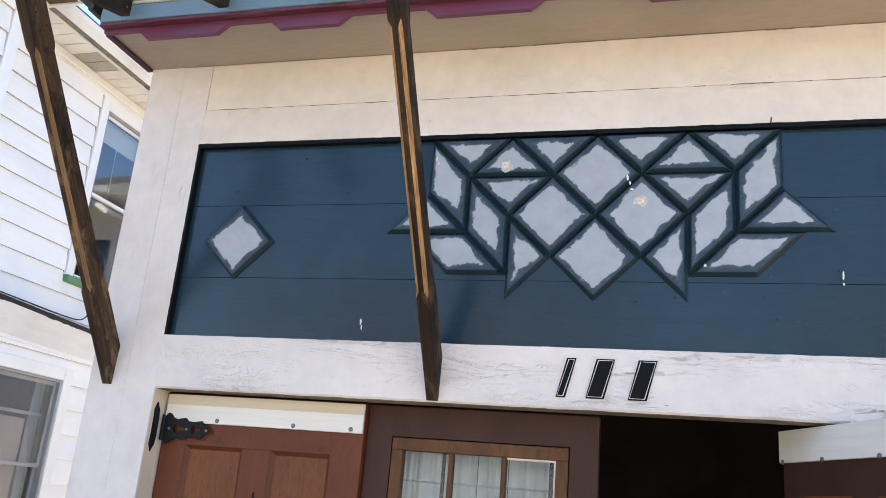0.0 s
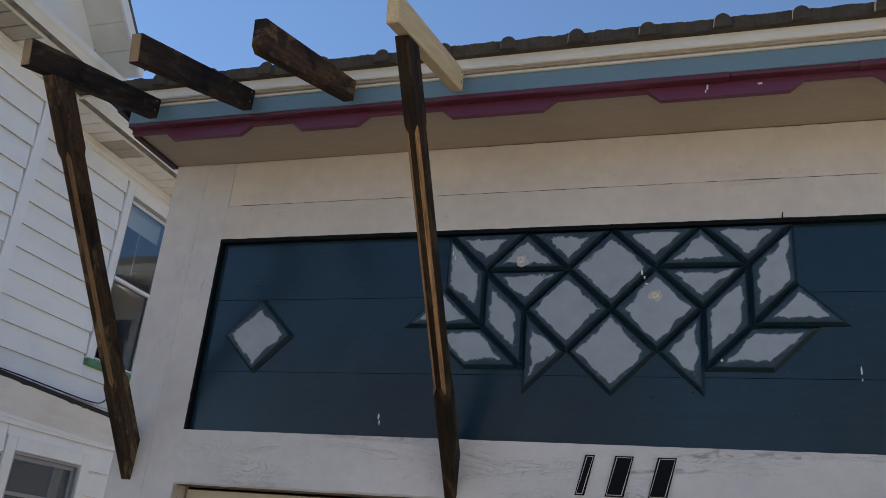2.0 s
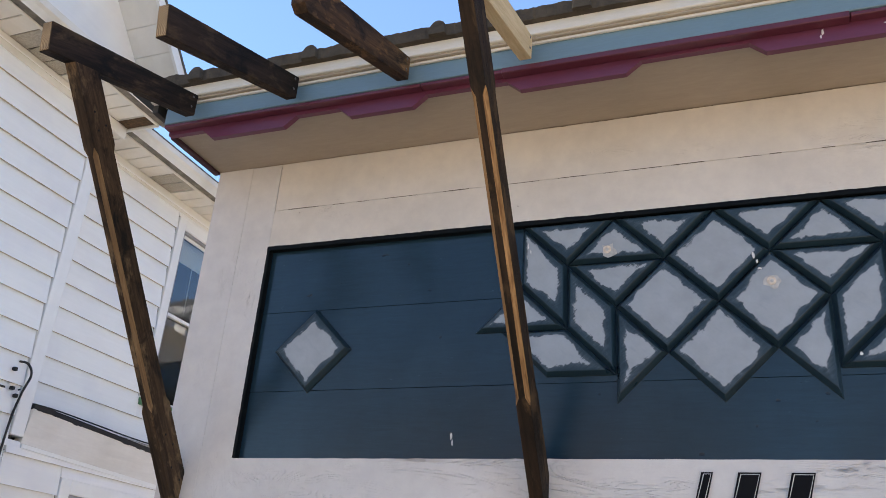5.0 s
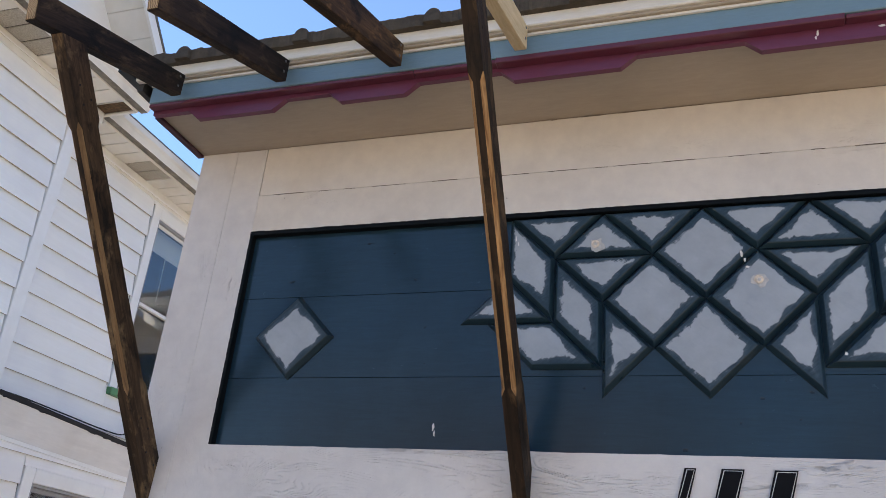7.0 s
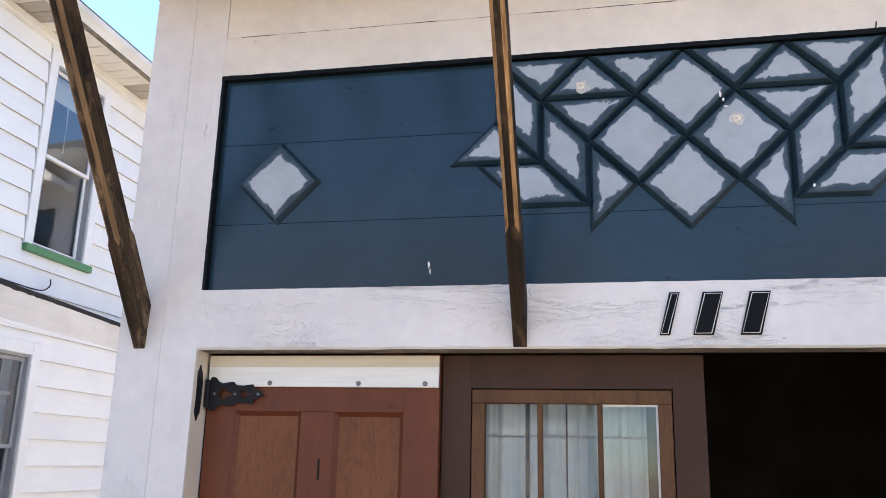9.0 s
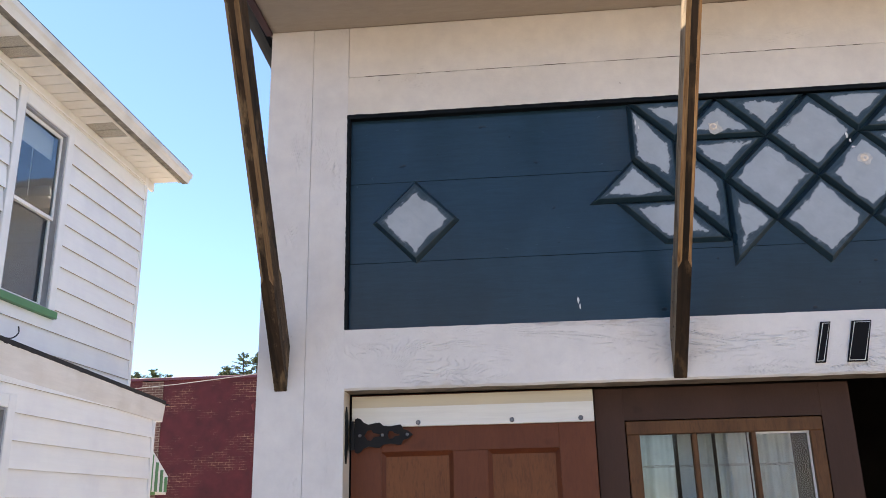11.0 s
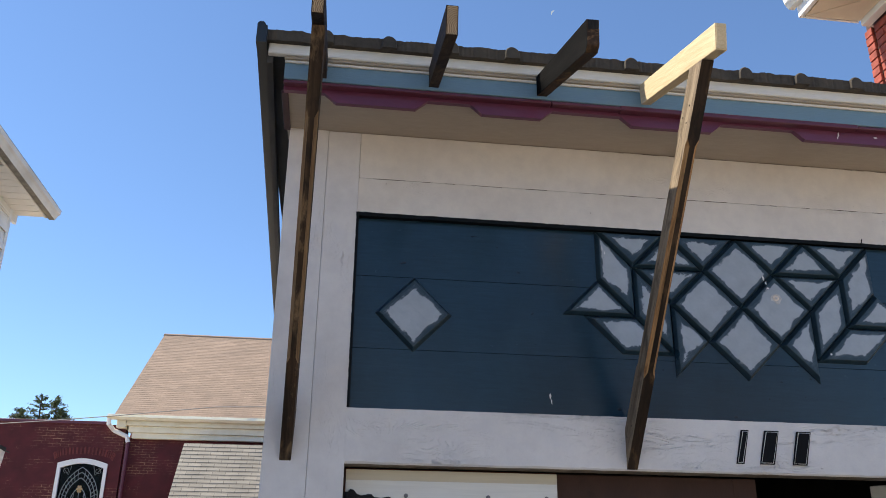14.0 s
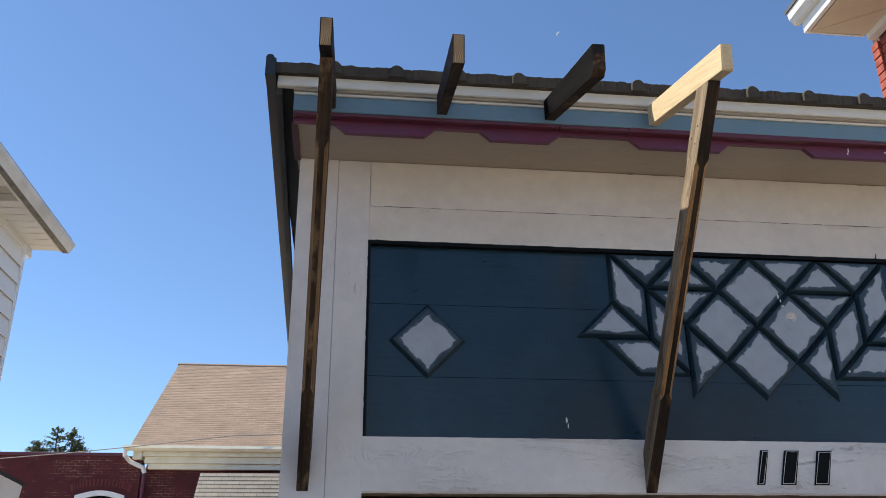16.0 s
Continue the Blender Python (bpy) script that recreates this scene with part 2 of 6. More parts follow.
WHITE_X = emboss("white_paint_grain_along", (0.69, 0.665, 0.65), "x", lines=0.06, relief=0.0015, spread=0.47)
WHITE_Z = emboss("white_paint_grain_up", (0.68, 0.655, 0.64), "z", lines=0.06, relief=0.0014, spread=0.54)
# warmer than the other whites: bounced ground light put into the tone
FRIEZE = emboss("warm_white_frieze", (0.69, 0.645, 0.595), "x", lines=0.14, relief=0.0010, spread=0.60, specks=0.208)
BARE_EDGE = plain("bare_weathered_edge", (0.20, 0.16, 0.125), 0.85, var=0.45, scale=25, bmp=0.5)
REVEAL = plain("reveal_paint_and_shade", (0.0035, 0.0055, 0.007), 0.6, var=0.3, scale=30, spec=0.15)
# groove shade put into the colour of the block feet
NAVY_EDGE = plain("block_foot_shade", (0.0095, 0.017, 0.021), 0.55, var=0.5, scale=50)
# boards under the rake, their shade put into this dark grey
RAW_UNDER = plain("grey_shaded_board", (0.048, 0.047, 0.047), 0.8, var=0.25, scale=6)
# darker than the white boards: part of the overhang's shade is in it
SOFFIT = painted("shaded_soffit_paint", (0.375, 0.315, 0.255), stain_amt=0.35, grain=(1, 4, 1), grain_scale=18, relief=0.25)
NAVY = navy_boards("navy_paint", (0.0125, 0.0345, 0.054))
NAVY_TRIM = navy_boards("navy_block_paint", (0.0135, 0.034, 0.049), 0.26)


def brushed_primer(name, col, under):
    """Grey-blue primer brushed over dark paint: solid inside, ragged streaks where the brush ran out near the edges."""
    m, t, b, ln = nodes_of(name)
    at = t.nodes.new("ShaderNodeAttribute")
    at.attribute_name = "margin"
    v = coords(t, shift=True)
    slow = noise_of(t, v, 13, 3, 0.55)
    streaks = noise_of(t, coords(t, (1, 1, 7), (0, radians(38), 0), shift=True), 42, 6, 0.7, 0.6)
    bristle = noise_of(t, coords(t, (7, 1, 1), (0, radians(38), 0), shift=True), 60, 4, 0.7, 0.5)
    def plus(a, f, c):
        k = t.nodes.new("ShaderNodeMath")
        k.operation = "MULTIPLY_ADD"
        k.inputs[1].default_value = f
        ln.new(a, k.inputs[0])
        if isinstance(c, float):
            k.inputs[2].default_value = c
        else:
            ln.new(c, k.inputs[2])
        return k.outputs[0]
    e = plus(at.outputs["Fac"], 10.0, -0.05)
    e = plus(slow, 0.42, plus(e, 1.0, -0.19))
    e = plus(noise_of(t, v, 36, 4, 0.6), 0.20, plus(e, 1.0, -0.10))
    solid = plus(bristle, 0.10, plus(streaks, 0.15, plus(e, 1.0, -0.125)))
    mask = ramp(t, solid, [(0.198, (0, 0, 0)), (0.222, (1, 1, 1))])
    film = times(t, ramp(t, plus(streaks, 0.35, plus(e, 1.0, -0.175)), [(0.10, (0, 0, 0)), (0.22, (1, 1, 1))]), 0.13)
    paint = ramp(t, noise_of(t, coords(t, (2, 1, 2), shift=True), 9, 6, 0.6), [(0.3, shade(col, 0.88)), (0.7, shade(col, 1.05))])
    smear = ramp(t, noise_of(t, coords(t, (1, 1, 4), (0, radians(-40), 0), shift=True), 16, 5, 0.65), [(0.55, (0, 0, 0)), (0.8, (0.35,) * 3)])
    paint = mix(t, smear, paint, tuple(q * r for q, r in zip(col, (0.66, 0.72, 0.78))))
    dark = ramp(t, streaks, [(0.3, shade(under, 0.8)), (0.7, shade(under, 1.3))])
    c = mix(t, mask, mix(t, film, dark, col), paint)
    ln.new(c, b.inputs["Base Color"])
    b.inputs["Roughness"].default_value = 0.42
    b.inputs["Specular IOR Level"].default_value = 0.4
    n1 = bump(t, b, mask, 0.5, 0.0012)
    bump(t, b, noise_of(t, v, 90, 4), 0.15, 0.001, n1)
    return m


PRIMER = brushed_primer("brushed_grey_primer", (0.345, 0.39, 0.435), (0.0165, 0.040, 0.058))
FLAKE = plain("bare_flake", (0.72, 0.72, 0.70), 0.8)
PUTTY = plain("cream_putty", (0.66, 0.58, 0.49), 0.75, var=0.3, scale=90)
SKYBLUE = painted("light_blue_paint", (0.15, 0.245, 0.30), stain=(0.8, 0.85, 0.9), stain_amt=0.4, rough=0.5, grain=(1, 1, 6), grain_scale=24, relief=0.3, var=0.08)
PURPLE = painted("purple_paint", (0.135, 0.032, 0.070), stain=(1.25, 1.15, 1.1), stain_amt=0.4, rough=0.42, grain=(1, 1, 6), grain_scale=24, relief=0.25)
MAROON = painted("maroon_paint", (0.115, 0.024, 0.043), stain_amt=0.3, rough=0.45, grain_scale=24, relief=0.2)
# darker maroon for the side trim
MAROON_DARK = painted("dark_maroon_paint", (0.045, 0.010, 0.018), stain_amt=0.3, rough=0.6, grain_scale=24, relief=0.2)
CREAM = painted("cream_white_trim", (0.72, 0.69, 0.62), stain=(0.6, 0.5, 0.36), stain_amt=0.4, rough=0.5, grain=(1, 1, 6), grain_scale=20, relief=0.25)
ROOFING = painted("dark_roofing", (0.066, 0.054, 0.040), stain=(1.6, 1.5, 1.2), stain_amt=0.7, rough=0.9, grain_scale=26, relief=0.8, relief_dist=0.004, var=0.45)
RAKE_METAL = painted("dark_metal", (0.020, 0.025, 0.027), stain_amt=0.3, rough=0.5, grain_scale=14, relief=0.15)
SLOPE = (radians(52), 0, 0)
FALL = (radians(-19.2), 0, 0)
RAF_DARK = timber("weathered_dark_wood", (0.012, 0.008, 0.006), (0.062, 0.038, 0.024), "y", 0.85, knots=0.6, turn=FALL, scorch=0.85, bare=(0.13, 0.08, 0.044))
RAF_BLACK = timber("blackened_wood", (0.002, 0.002, 0.0025), (0.013, 0.012, 0.0115), "y", 0.6, knots=0.6, turn=FALL, rough=0.95)
RAF_BROWN = timber("brown_stained_wood", (0.018, 0.011, 0.007), (0.12, 0.068, 0.036), "y", 0.9, knots=0.7, turn=FALL, scorch=0.95, bare=(0.34, 0.19, 0.085))
RAF_FRESH = timber("fresh_pine", (0.56, 0.42, 0.24), (0.78, 0.64, 0.42), "y", 0.08, knots=0.75, turn=FALL)
BR_DARK = timber("brace_dark_wood", (0.014, 0.009, 0.006), (0.065, 0.039, 0.023), "y", 0.8, knots=0.7, turn=SLOPE, scorch=0.8, bare=(0.15, 0.09, 0.045))
# weathered side of the brace, paled further for the sun on it
BR_SUN_SIDE = timber("brace_weathered_sunlit_side", (0.15, 0.105, 0.068), (0.44, 0.345, 0.24), "y", 0.6, knots=0.5, turn=SLOPE, scorch=0.5)
BR_WORN = timber("brace_worn_wood", (0.022, 0.013, 0.008), (0.11, 0.066, 0.036), "y", 0.9, knots=0.8, turn=SLOPE, scorch=0.9, bare=(0.30, 0.20, 0.11))
BR_CUT = timber("cut_pine", (0.10, 0.036, 0.012), (0.66, 0.38, 0.165), "y", 0.35, turn=SLOPE)
BR_PALE = timber("worn_chamfer_pine", (0.11, 0.06, 0.03), (0.36, 0.23, 0.12), "y", 0.5, turn=SLOPE)
ENDGRAIN = ring_grain("end_grain", (0.17, 0.10, 0.05), (0.46, 0.33, 0.19))
DOOR_WOOD = varnish("varnished_door_wood", (0.098, 0.0245, 0.010), (0.150, 0.043, 0.0165), 0.22)
PANEL_WOOD = varnish("varnished_panel_wood", (0.125, 0.040, 0.0135), (0.190, 0.066, 0.022), 0.55)
DOOR_DARK = varnish("dark_brown_door", (0.037, 0.0155, 0.0095), (0.057, 0.025, 0.016), 0.16, 0.6)
SASH_WOOD = varnish("oak_sash", (0.080, 0.033, 0.0125), (0.155, 0.070, 0.027), 0.5, 0.6)
IRON = plain("black_iron", (0.008, 0.008, 0.009), 0.65, spec=0.25)
STEEL = plain("dull_steel", (0.18, 0.18, 0.19), 0.45, 0.9)
GLASS = glass("window_glass")
STORM_GLASS = glass("storm_window_glass", (0.86, 0.9, 0.9), ior=1.75)
CURTAIN = plain("sheer_curtain", (0.78, 0.82, 0.80), 0.9, var=0.1, scale=30, bmp=0.2, bscale=300)
# near-black stand-in for the unlit hollows behind the boards
INSIDE = plain("inside_shade", (0.035, 0.030, 0.026), 0.9, var=0.4, scale=3)
CONCRETE = plain("concrete", (0.41, 0.338, 0.255), 0.9, var=0.2, scale=1.3, bmp=0.4, bscale=40, dist=0.004)
BAR_BLACK = plain("black_plastic", (0.007, 0.0075, 0.009), 0.8, spec=0.15)
BAR_WHITE = plain("white_edge", (0.62, 0.62, 0.6), 0.5)


# ---------------------------------------------------------------- building helpers
def part(name, bm, material, parent=None, label=""):
    me = bpy.data.meshes.new(name)
    bmesh.ops.recalc_face_normals(bm, faces=bm.faces[:])
    bm.to_mesh(me)
    bm.free()
    for mt in (material if isinstance(material, (list, tuple)) else [material]):
        me.materials.append(mt)
    ob = new(name, me)
    if parent is not None:
        ob.parent = parent
    return tagged(ob, label)


def thing(name, label, category, group="", kind="", at=(0, 0, 0)):
    ob = new(name)
    ob.location = at
    ob.empty_display_size = 0.1
    return tagged(ob, label, category, group, kind)


def hull(bm, lo, hi, bevel=0.0, seg=1):
    """An axis-aligned block, with its edges eased."""
    r = bmesh.ops.create_cube(bm, size=1.0)
    vs = r["verts"]
    for v in vs:
        for k in range(3):
            v.co[k] = lo[k] + (v.co[k] + 0.5) * (hi[k] - lo[k])
    if bevel:
        es = list({e for v in vs for e in v.link_edges})
        bmesh.ops.bevel(bm, geom=es, offset=bevel, segments=seg, affect="EDGES", profile=0.6)
    return bm


def block(name, lo, hi, material, parent=None, bevel=0.0, label="", seg=1):
    return part(name, hull(bmesh.new(), lo, hi, bevel, seg), material, parent, label)


def prism(bm, poly, ax, a, b):
    """A polygon of (u, v) pushed along axis ax from a to b; u, v are the other two axes in order."""
    o = [k for k in range(3) if k != ax]
    def vert(p, w):
        c = [0.0, 0.0, 0.0]
        c[o[0]], c[o[1]], c[ax] = p[0], p[1], w
        return bm.verts.new(c)
    lo = [vert(p, a) for p in poly]
    hi = [vert(p, b) for p in poly]
    n = len(poly)
    bm.faces.new(lo)
    bm.faces.new(hi[::-1])
    for k in range(n):
        bm.faces.new((lo[k], hi[k], hi[(k + 1) % n], lo[(k + 1) % n]))
    return bm


def tri(bm):
    bm.normal_update()
    bmesh.ops.triangulate(bm, faces=[f for f in bm.faces if len(f.verts) > 4])


def tube(bm, pts, r, sides=6):
    """A round bar through points."""
    pts = [Vector(p) for p in pts]
    rings = []
    for k, p in enumerate(pts):
        d = (pts[min(k + 1, len(pts) - 1)] - pts[max(k - 1, 0)]).normalized()
        side = d.cross(Vector((0, 0, 1)))
        if side.length < 1e-3:
            side = d.cross(Vector((0, 1, 0)))
        side.normalize()
        up = side.cross(d)
        rings.append([bm.verts.new(p + r * (math.cos(a) * side + math.sin(a) * up)) for a in [2 * math.pi * s / sides for s in range(sides)]])
    for a, b in zip(rings, rings[1:]):
        for s in range(sides):
            bm.faces.new((a[s], a[(s + 1) % sides], b[(s + 1) % sides], b[s]))
    bm.faces.new(rings[0][::-1])
    bm.faces.new(rings[-1])
    return bm


def disc(bm, centre, r, thick, ax=1, sides=14):
    """A low dome-edged round head on a face that looks along -axis."""
    poly = [(math.cos(2 * math.pi * k / sides), math.sin(2 * math.pi * k / sides)) for k in range(sides)]
    o = [k for k in range(3) if k != ax]
    rings = []
    for rr, w in ((r, 0.0), (r, -thick * 0.5), (r * 0.7, -thick)):
        ring = []
        for p in poly:
            c = list(centre)
            c[o[0]] += p[0] * rr
            c[o[1]] += p[1] * rr
            c[ax] += w
            ring.append(bm.verts.new(c))
        rings.append(ring)
    for a, b in zip(rings, rings[1:]):
        for s in range(sides):
            bm.faces.new((a[s], a[(s + 1) % sides], b[(s + 1) % sides], b[s]))
    bm.faces.new(rings[-1])
    bm.faces.new(rings[0][::-1])
    return bm


# ---------------------------------------------------------------- ground
def make_ground():
    bm = bmesh.new()
    n, span = 60, 300.0
    grid = [[bm.verts.new((span * (2 * i / n - 1) ** 3, span * (2 * j / n - 1) ** 3, 0)) for j in range(n + 1)] for i in range(n + 1)]
    for i in range(n):
        for j in range(n):
            bm.faces.new((grid[i][j], grid[i + 1][j], grid[i + 1][j + 1], grid[i][j + 1]))
    tagged(part("ground", bm, CONCRETE), "grey concrete yard between the houses", "ground", kind="structure")


make_ground()

# ---------------------------------------------------------------- garage shell
XL, XR = -0.25, 2.984          # left and right corners of the front
PX1 = 2.734                    # right side of the panel and of the opening
DEPTH = 3.6
HEAD, PAN0, PAN1, FRZ, TOP = 2.148, 2.32, 2.99, 3.122, 3.30


# cream stands for warm light bounced off the door
JAMB = painted("cream_jamb_bounce", (0.66, 0.565, 0.46), stain_amt=0.4, rough=0.55, grain=(6, 6, 1), grain_scale=14, relief=0.2)
CRACK = plain("dark_joint", (0.16, 0.13, 0.10), 0.9, var=0.4, scale=60)


def make_front():
    w = thing("wall_front", "white painted wooden garage front with a dark blue panel", "wall", kind="structure")
    T = 0.09
    block("corner_board", (XL, 0, 0), (-0.1128, T, TOP), WHITE_Z, w, 0.0012)
    block("post_board", (-0.1118, -0.0005, 0), (0.0, T, TOP - 0.002), WHITE_Z, w, 0.0006)
    block("corner_board", (PX1 + 0.113, 0, 0), (XR, T, TOP), WHITE_Z, w, 0.0025)
    block("post_board", (PX1, 0, 0), (PX1 + 0.111, T, TOP - 0.002), WHITE_Z, w, 0.002)
    block("frieze_board", (0.0012, 0.0005, FRZ + 0.0008), (PX1, T, TOP - 0.001), FRIEZE, w, 0.0012)
    block("frieze_board", (0.0002, -0.0005, PAN1), (PX1, T, FRZ - 0.0006), FRIEZE, w, 0.0006)
    # broken filler along the joints of the frieze
    rnd = random.Random(31)
    for z, y, x, x_end in ((TOP - 0.0022, -0.0006, 0.95, 2.3), (FRZ + 0.0004, -0.0012, 0.05, PX1)):
        while x < x_end:
            l = rnd.uniform(0.02, 0.14)
            dz = rnd.uniform(-0.0008, 0.0008)
            pts = [(x, z + dz - 0.0006)] + [(x + l * q / 6, z + dz - rnd.uniform(0.0002, 0.0011)) for q in range(1, 6)] + [(x + l, z + dz)]
            pts += [(x + l * q / 6, z + dz + rnd.uniform(0.0001, 0.0008)) for q in range(5, 0, -1)]
            part("filler_crack", prism(bmesh.new(), pts, 1, y, y + 0.0025), CRACK, w)
            x += l + rnd.uniform(0.01, 0.12)
    # header, its lower arris worn and wavy
    bm = bmesh.new()
    n = 90
    rows = []
    for k in range(n + 1):
        x = 0.0 + (PX1 + 0.0) * k / n
        dz = 0.003 * noise.noise((x * 9, 0, 3)) + 0.002 * noise.noise((x * 31, 5, 1))
        dt = 0.0018 * noise.noise((x * 23, 2, 9))
        rows.append([bm.verts.new(c) for c in ((x, -0.001, PAN0 + dt), (x, -0.001, HEAD + 0.006 + dz), (x, 0.005, HEAD + dz * 0.6),
                                               (x, T, HEAD), (x, T, PAN0))])
    for a, b in zip(rows, rows[1:]):
        for s in range(5):
            f = bm.faces.new((a[s], a[(s + 1) % 5], b[(s + 1) % 5], b[s]))
            f.material_index = 1 if s == 2 else 0
    bm.faces.new(rows[0])
    bm.faces.new(rows[-1][::-1])
    part("header_beam", bm, [WHITE_X, BARE_EDGE], w)
    # recessed navy boards
    PB = 0.021
    cuts = (PAN0 - 0.004, 2.520, 2.770, PAN1 + 0.004)
    for a, b in zip(cuts, cuts[1:]):
        block("panel_board", (-0.004, PB, a + 0.0004), (PX1 + 0.004, PB + 0.02, b - 0.0004), NAVY, w, 0.0007)
    # dark paint of the reveals, their shadow included, brushed unevenly over the edge of the white boards
    m = 420
    rag = [0.0030 + 0.0016 * noise.noise((k * 0.11, 1, 4)) + 0.0013 * noise.noise((k * 0.55, 6, 2)) for k in range(m + 1)]
    top = [(PX1 * k / m, PAN1 + max(0.0004, rag[k])) for k in range(m + 1)]
    bm = prism(bmesh.new(), [(-0.0026, PAN1 - 0.0105)] + [(-0.0026, PAN1 + 0.003)] + top + [(PX1, PAN1 - 0.0105)], 1, -0.0014, -0.0006)
    hull(bm, (0.0005, -0.0004, PAN1 - 0.0105), (PX1, PB, PAN1 - 0.0003))
    tri(bm)
    part("panel_reveal", bm, REVEAL, w)
    m = 150
    side = [(-max(0.0004, 0.0016 + 0.0012 * noise.noise((k * 0.2, 8, 1)) + 0.0008 * noise.noise((k * 0.7, 3, 5))), PAN0 + 0.001 + (PAN1 - 0.0116 - PAN0) * k / m) for k in range(m + 1)]
    bm = prism(bmesh.new(), side + [(0.0075, PAN1 - 0.0106), (0.0075, PAN0 + 0.001)], 1, -0.0014, -0.0006)
    hull(bm, (0.0001, -0.0004, PAN0 + 0.001), (0.0075, PB, PAN1 - 0.0106))
    tri(bm)
    part("panel_reveal", bm, REVEAL, w)
    # thin sheet added over the white jamb to carry that bounce colour
    block("jamb_board", (-0.0006, 0.004, 0.0), (0.0004, 0.0815, HEAD - 0.003), JAMB, w)
    block("backing_board", (-0.06, PB + 0.022, HEAD + 0.02), (PX1 + 0.06, PB + 0.045, TOP - 0.01), INSIDE, w)
    return w


FRONT = make_front()
PANEL_Y = 0.021


SIDE_WHITE = painted("white_side_paint", (0.80, 0.785, 0.76), stain_amt=0.25, rough=0.6, grain=(6, 6, 1), grain_scale=14, relief=0.3, var=0.06)


def make_shell():
    for name, lo, hi, lab in (("wall_left", (XL, 0.09, 0), (XL + 0.1, DEPTH, 3.0), "white painted side wall of the garage"),
                              ("wall_right", (XR - 0.1, 0.09, 0), (XR, DEPTH, 3.0), "white painted side wall of the garage")):
        bm = bmesh.new()
        y0, y1 = lo[1], hi[1]
        prism(bm, [(y0, 0), (y1, 0), (y1, 3.298), (y0, 3.298)], 0, lo[0], hi[0])
        tagged(part(name, bm, [SIDE_WHITE]), lab, "wall", kind="structure")
    # near-black inside: its unlit depth is put into the colour, linings are added
    tagged(block("wall_back", (XL + 0.1, DEPTH - 0.1, 0), (XR - 0.1, DEPTH, 3.25), INSIDE), "garage back wall in the near-black of the unlit inside", "wall", kind="structure")
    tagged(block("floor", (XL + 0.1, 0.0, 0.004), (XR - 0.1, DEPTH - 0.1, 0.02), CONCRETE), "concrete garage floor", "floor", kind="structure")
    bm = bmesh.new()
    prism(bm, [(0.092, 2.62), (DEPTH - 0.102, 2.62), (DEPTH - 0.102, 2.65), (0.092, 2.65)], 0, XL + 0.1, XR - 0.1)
    tagged(part("ceiling", bm, INSIDE), "near-black garage ceiling coloured for the unlit inside", "ceiling", kind="structure")
    tagged(block("wall_lining", (XL + 0.102, 0.092, 0), (XL + 0.11, DEPTH - 0.1, 2.6), INSIDE), "near-black sheet added for the dark garage inside", "wall", kind="structure")
    tagged(block("wall_lining", (XR - 0.11, 0.092, 0), (XR - 0.102, DEPTH - 0.1, 2.6), INSIDE), "near-black sheet added for the dark garage inside", "wall", kind="structure")


make_shell()

# ---------------------------------------------------------------- star moulding on the panel
U, CX, CZ = 0.1305, 1.3675, 2.460
R2 = math.sqrt(2)


def lat(i, j):
    return Vector((CX + U * i, CZ + U * j))


CELLS = [[(0, 0), (1, 1), (0, 2), (-1, 1)], [(0, 2), (1, 3), (0, 4), (-1, 3)], [(-1, 1), (0, 2), (-1, 3), (-2, 2)],
         [(-2, 4), (-1, 3), (0, 4)], [(-4, 4), (-3, 3), (-2, 4)], [(-3, 3), (-1, 3), (-2, 4)], [(-3, 3), (-2, 2), (-1, 3)],
         [(-2, 2), (-2, 0), (-1, 1)], [(-3, 3), (-3, 3 - R2), (-2, 2 - R2), (-2, 2)], [(-4, 4), (-4, 4 - R2), (-3, 3 - R2), (-3, 3)],
         [(-4, 4 - R2), (-5, 3 - R2), (-3, 3 - R2)], [(-3, 3 - R2), (-3 - R2, 3 - R2), (-2 - R2, 2 - R2), (-2, 2 - R2)]]


BLOCK_T = 0.0185               # how far the blocks stand out from the boards


def star_block(cell):
    """A solid block with bevelled sides, cut to one cell of the star."""
    bm = bmesh.new()
    rings = []
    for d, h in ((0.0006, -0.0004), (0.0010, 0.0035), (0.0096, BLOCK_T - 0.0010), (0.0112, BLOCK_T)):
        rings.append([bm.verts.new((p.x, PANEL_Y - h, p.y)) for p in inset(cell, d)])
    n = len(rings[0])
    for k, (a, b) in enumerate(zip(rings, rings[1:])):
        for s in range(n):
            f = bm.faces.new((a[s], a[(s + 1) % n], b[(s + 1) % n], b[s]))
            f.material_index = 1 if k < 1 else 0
    bm.faces.new(rings[0][::-1])
    bm.faces.new(rings[-1])
    return bm


def inset(poly, d):
    """A convex polygon drawn in by d."""
    n = len(poly)
    area = sum(poly[k].x * poly[(k + 1) % n].y - poly[(k + 1) % n].x * poly[k].y for k in range(n))
    if area < 0:
        poly = poly[::-1]
    out = []
    for k in range(n):
        a, b, c = poly[k - 1], poly[k], poly[(k + 1) % n]
        d1, d2 = (b - a).normalized(), (c - b).normalized()
        n1, n2 = Vector((-d1.y, d1.x)), Vector((-d2.y, d2.x))
        bis = (n1 + n2).normalized()
        out.append(b + bis * min(d / max(bis.dot(n1), 0.25), d * 2.6))
    return out


